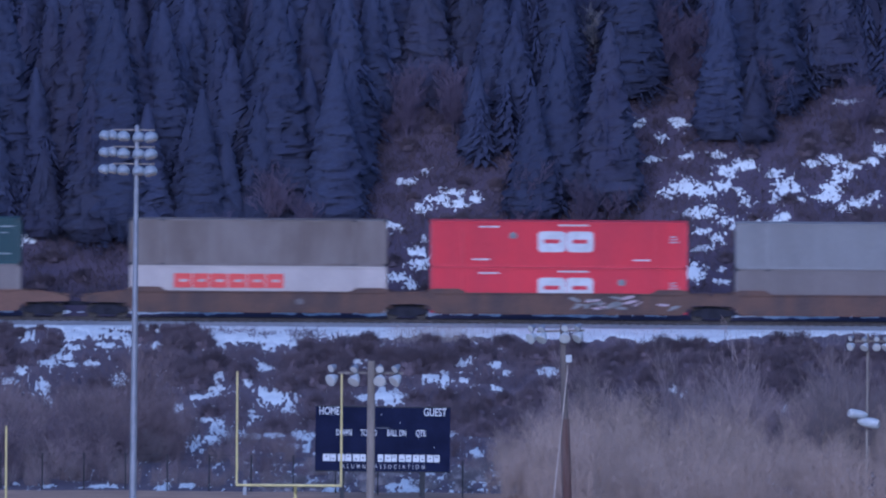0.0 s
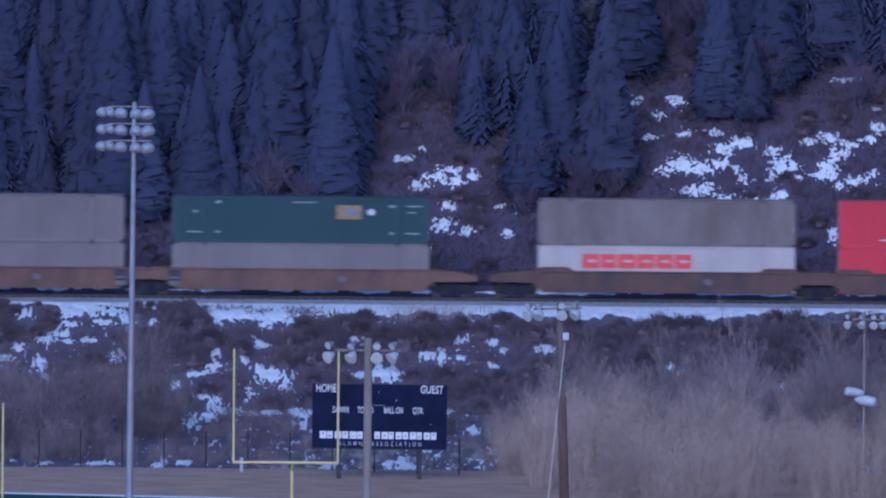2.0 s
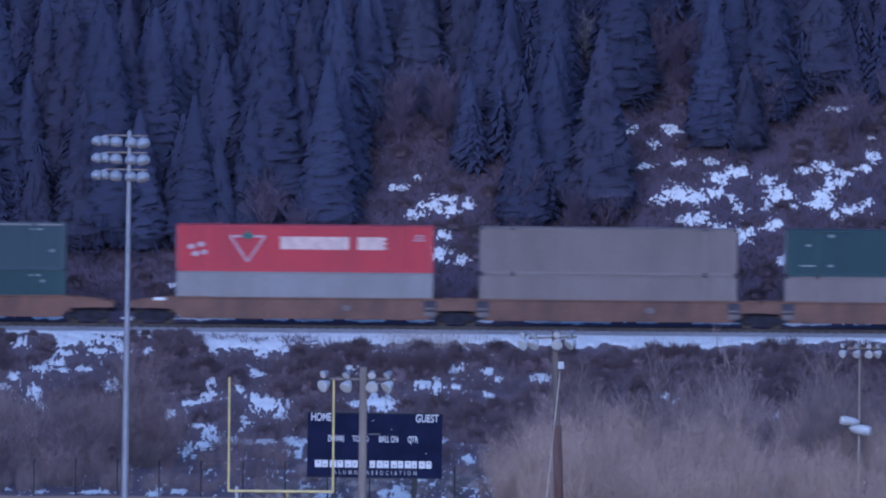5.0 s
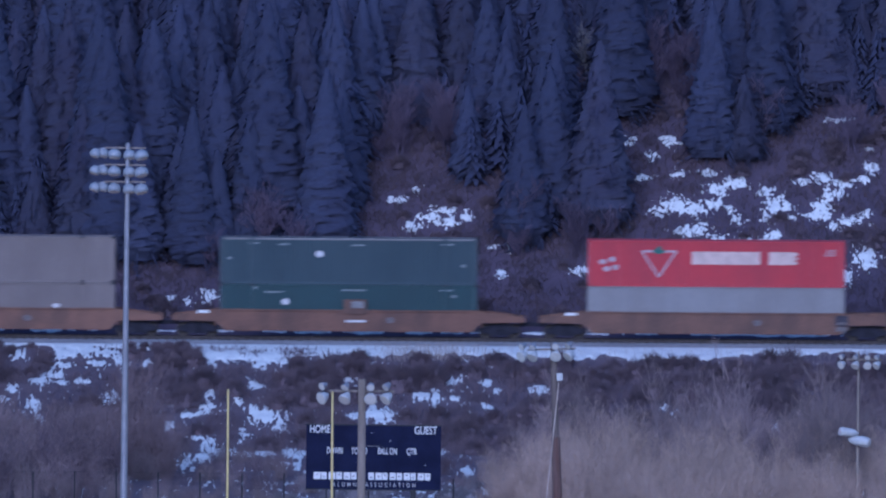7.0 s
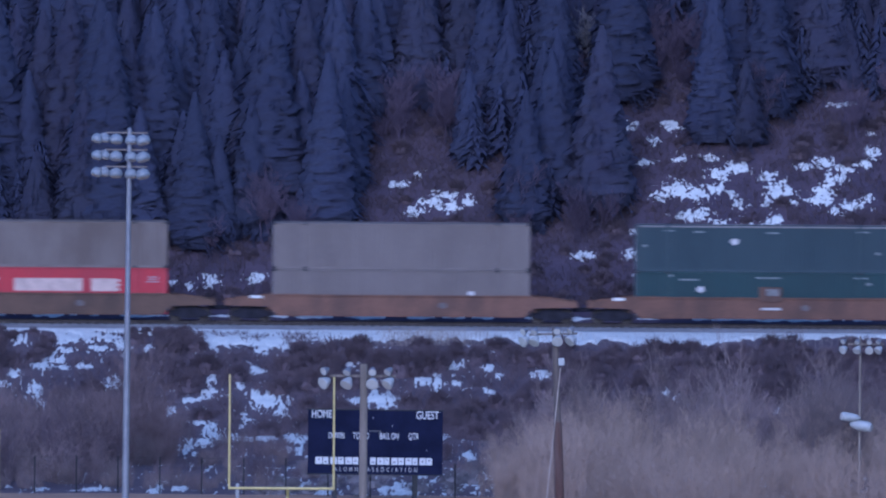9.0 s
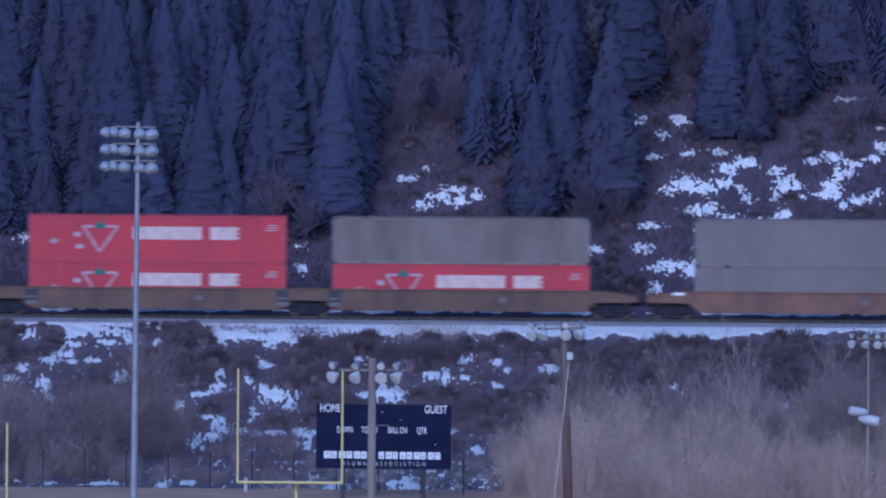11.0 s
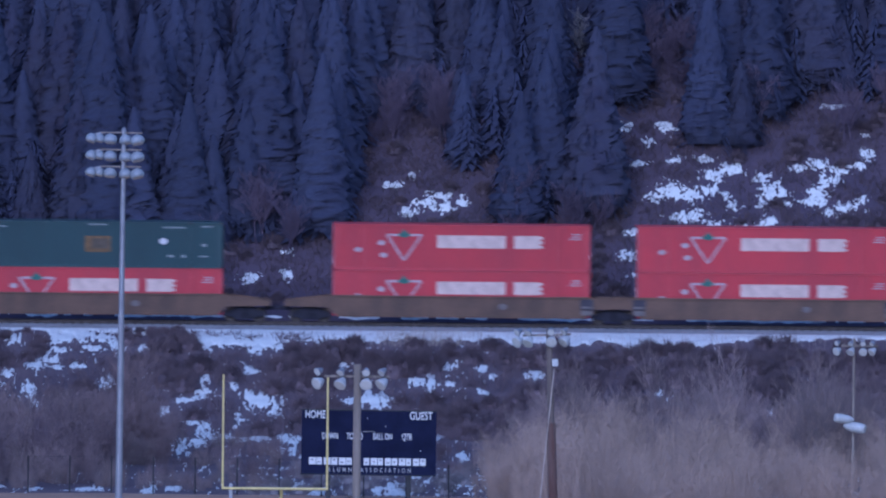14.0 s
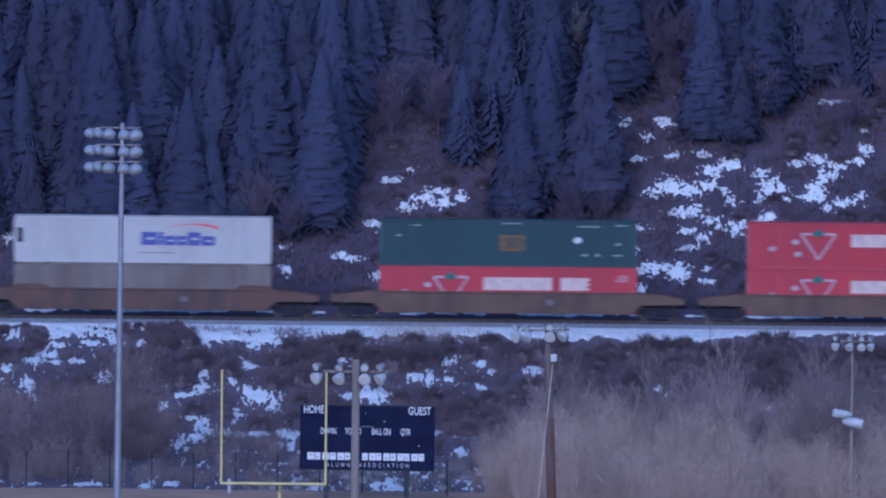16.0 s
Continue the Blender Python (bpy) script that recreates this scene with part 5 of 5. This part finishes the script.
def bare_trees():
    rnd = random.Random(3)
    grey = [bare_tree_meshes(rnd, h, M[m], s, sp) for h, s, sp, m in ((8.0, 3, 1.0, "twig_mid"), (7.2, 4, 1.1, "twig_mid"), (8.8, 2, 0.9, "twig_mid"), (6.4, 4, 1.2, "twig_red"))]
    red = [bare_tree_meshes(rnd, h, M["twig_red"], s, 1.2) for h, s in ((6.6, 4), (7.4, 3))]
    dark = [bare_tree_meshes(rnd, h, M["twig_dark"], s, 1.1) for h, s in ((5.5, 4), (6.4, 3))]
    for i in range(24):
        x = rnd.uniform(4.2, 31)
        y = rnd.uniform(1036, 1066)
        tree("bare_tree", "leafless grey poplar sapling with a haze of twigs", "tree", "bare trees by the field", rnd.choice(grey), (x, y, land(x, y) - 0.1),
             rnd.uniform(0, 360), rnd.uniform(0.62, 0.86) * (0.72 if x < 7 else 1.0) * gap(x, y), ("trunk", "crown"))
    for i in range(12):
        x = rnd.uniform(-31, -16.5)
        y = rnd.uniform(1046, 1085)
        kind = rnd.choice(dark + red[:1])
        tree("bare_tree", "leafless brown-grey thicket tree behind the fence", "tree", "thicket behind the fence", kind, (x, y, land(x, y) - 0.1),
             rnd.uniform(0, 360), rnd.uniform(0.5, 0.72) * (0.8 if x > -19 else 1), ("trunk", "crown"))
    for x, y, k, s in ((-17.6, 1070, 0, 0.95), (-27.5, 1062, 1, 0.6)):
        tree("bare_tree", "leafless tree with a rounded reddish crown", "tree", "thicket behind the fence", red[k], (x, y, land(x, y) - 0.1), 40, s, ("trunk", "crown"))


def slope_trees():
    rnd = random.Random(31)
    kinds = [bare_tree_meshes(rnd, h, M["twig_wood"], s, 1.3) for h, s in ((4.6, 5), (3.6, 5))]
    for x0, x1, u0, u1, count in ((-5, 2, 15, 21, 12), (13, 17.5, 21.5, 27, 9), (17.5, 30, 16, 20, 7), (4.5, 11, 6.5, 8.5, 5), (-16, -6, 4.5, 8, 6)):
        for i in range(count):
            x, y = rnd.uniform(x0, x1), 1150 + rnd.uniform(u0, u1)
            tree("bare_tree", "small leafless brown tree, mauve from painted haze, among spruces", "tree", "leafless trees on the slope", rnd.choice(kinds),
                 (x, y, land(x, y) - 0.1), rnd.uniform(0, 360), rnd.uniform(0.6, 1.0), ("trunk", "crown"))


def willows():
    rnd = random.Random(21)
    grey = [willow_mesh(rnd, w, h, 34, 30, M["twig_grey"]) for w, h in ((3.2, 5.4), (2.8, 6.4), (3.8, 4.4))]
    mid = [willow_mesh(rnd, w, h, 32, 26, M[m]) for w, h, m in ((3.4, 3.2, "twig_mid"), (3.0, 4.0, "twig_red"), (3.6, 2.6, "twig_mid"), (3.0, 3.4, "twig_dark"))]
    for i in range(185):
        x = rnd.uniform(3.4, 31)
        y = rnd.uniform(1036, 1066) if i % 3 == 0 else rnd.uniform(1018 if x < 5.5 else 1002 if x < 9 else 984, 1056)
        ob = new("willow", rnd.choice(grey))
        k = rnd.uniform(0.65, 1.0) * min(1.0, 0.5 + 0.14 * (x - 3.4)) * gap(x, y)
        ob.matrix_basis = pose(x, y, land(x, y), 0, 0, rnd.uniform(0, 360)) @ Matrix.Diagonal((k, k, k, 1))
        tagged(ob, "dense leafless grey willow by the sports ground", "shrub", "willows by the field")
    for i in range(84):
        x, y = rnd.uniform(-31, -16.2) if i < 60 else rnd.uniform(-15, 4), rnd.uniform(1042, 1092)
        ob = new("willow", rnd.choice(mid))
        k = rnd.uniform(0.8, 1.15) * (0.4 if x > -15 else 1.25 if x < -19 else 1.0)
        ob.matrix_basis = pose(x, y, land(x, y), 0, 0, rnd.uniform(0, 360)) @ Matrix.Diagonal((k, k, k, 1))
        tagged(ob, "leafless brown willow behind the fence", "shrub", "willows behind the fence")

    for i in range(36):
        x, y = rnd.uniform(-31, -9), rnd.uniform(1037, 1048)
        ob = new("willow", rnd.choice(mid[:3]))
        k = rnd.uniform(0.35, 0.6) * (1.0 if x < -17 else 0.6)
        ob.matrix_basis = pose(x, y, land(x, y), 0, 0, rnd.uniform(0, 360)) @ Matrix.Diagonal((k, k, k, 1))
        tagged(ob, "low leafless brown willow behind the fence", "shrub", "willows behind the fence")
    for i in range(84):
        x, y = rnd.uniform(5, 31), rnd.uniform(1066, 1104)
        ob = new("willow", rnd.choice(mid[:3]))
        k = rnd.uniform(0.8, 1.25) * min(1.0, 0.5 + 0.1 * (x - 5)) * gap(x, y)
        ob.matrix_basis = pose(x, y, land(x, y), 0, 0, rnd.uniform(0, 360)) @ Matrix.Diagonal((k, k, k, 1))
        tagged(ob, "leafless brown willow between field and railway", "shrub", "willows below the bank")
    crown = willow_mesh(rnd, 3.2, 6.2, 85, 62, M["twig_red"])
    for x, y, k in ((-17.9, 1072, 1.0), (-19.4, 1069, 0.82), (-16.4, 1068, 0.75)):
        ob = new("willow", crown)
        ob.matrix_basis = pose(x, y, land(x, y), 0, 0, 90 * k) @ Matrix.Diagonal((k, k, k, 1))
        tagged(ob, "tall leafless willow with a rounded reddish crown", "shrub", "willows behind the fence")

    def slope():
        x, y = rnd.uniform(-31, 31), rnd.uniform(1150, 1174)
        inside = in_snow(x, y, SNOW_HILL, 1.3)
        return x, y, 0 if inside else 0.6 if y < 1160 or -6 < x else 0

    def bank():
        x, y = rnd.uniform(-31, 31), 1134 - abs(rnd.gauss(0, 26))
        inside = hides_snow(x, y, 0.8, 0.5, SNOW_BANK)
        return x, y, 0 if y < 1040 or y > (1133 if x < -8 else 1128.5) or inside else 0.5 if y > 1126 else 0.9

    clumps("slope_scrub", "low leafless brown scrub on the valley side", rnd, 3400, slope, 0.85, "twig_dark", 8)
    clumps("bank_scrub", "low leafless brown scrub on the railway bank", rnd, 3000, bank, 0.9, "twig_dark", 8)
    bone = bare_tree_meshes(rnd, 5.0, M["bone"], 2, 1.6)
    tree("dead_tree", "pale dead tree high in the dark wood", "tree", "", bone, (9.5, 1173.6, land(9.5, 1173.6)), 20, 0.8, ("trunk", "crown"))


def grasses():
    rnd = random.Random(9)
    verts, faces = [], []
    for i in range(1600):
        x = rnd.gauss(0, 2.0) - 0.4 if i % 3 else rnd.uniform(-3, 28)
        y = rnd.uniform(1130.0, 1134.5)
        b = Vector((x, y, land(x, y) - 0.05))
        prism(verts, faces, b, b + Vector((rnd.gauss(0, 0.07), rnd.gauss(0, 0.07), rnd.uniform(0.2, 0.6))), 0.012, 0.004)
    tagged(new("dry_grass", raw_mesh("dry_grass", [tuple(v) for v in verts], faces, M["straw"])), "dry straw-coloured grass on the railway shoulder", "grass", kind="stuff")


forest()
thickets()
bare_trees()
slope_trees()
willows()
grasses()


# ---- what moves: the train runs past to the right, gathering a little speed ----
def run(t):
    return 12.917 * t + 0.00502 * t * t


def motions():
    for thing, x, z in TRAIN:
        walk(thing, [(t, pose(x + run(t), TRACK_Y, RAIL_Z + z)) for t in range(0, 17)])
    for which, x in enumerate((-0.89, 0.89)):
        first = WHEELSETS[which][0]
        walk(first, [(i / 30, pose(x, 0, 0.42) @ Matrix.Rotation(run(i / 30) / 0.42, 4, "Y")) for i in range(0, 481)])
        for other in WHEELSETS[which][1:]:
            other.rotation_mode = "QUATERNION"
            keys = other.animation_data_create()
            keys.action = first.animation_data.action
            keys.action_slot = first.animation_data.action_slot


motions()
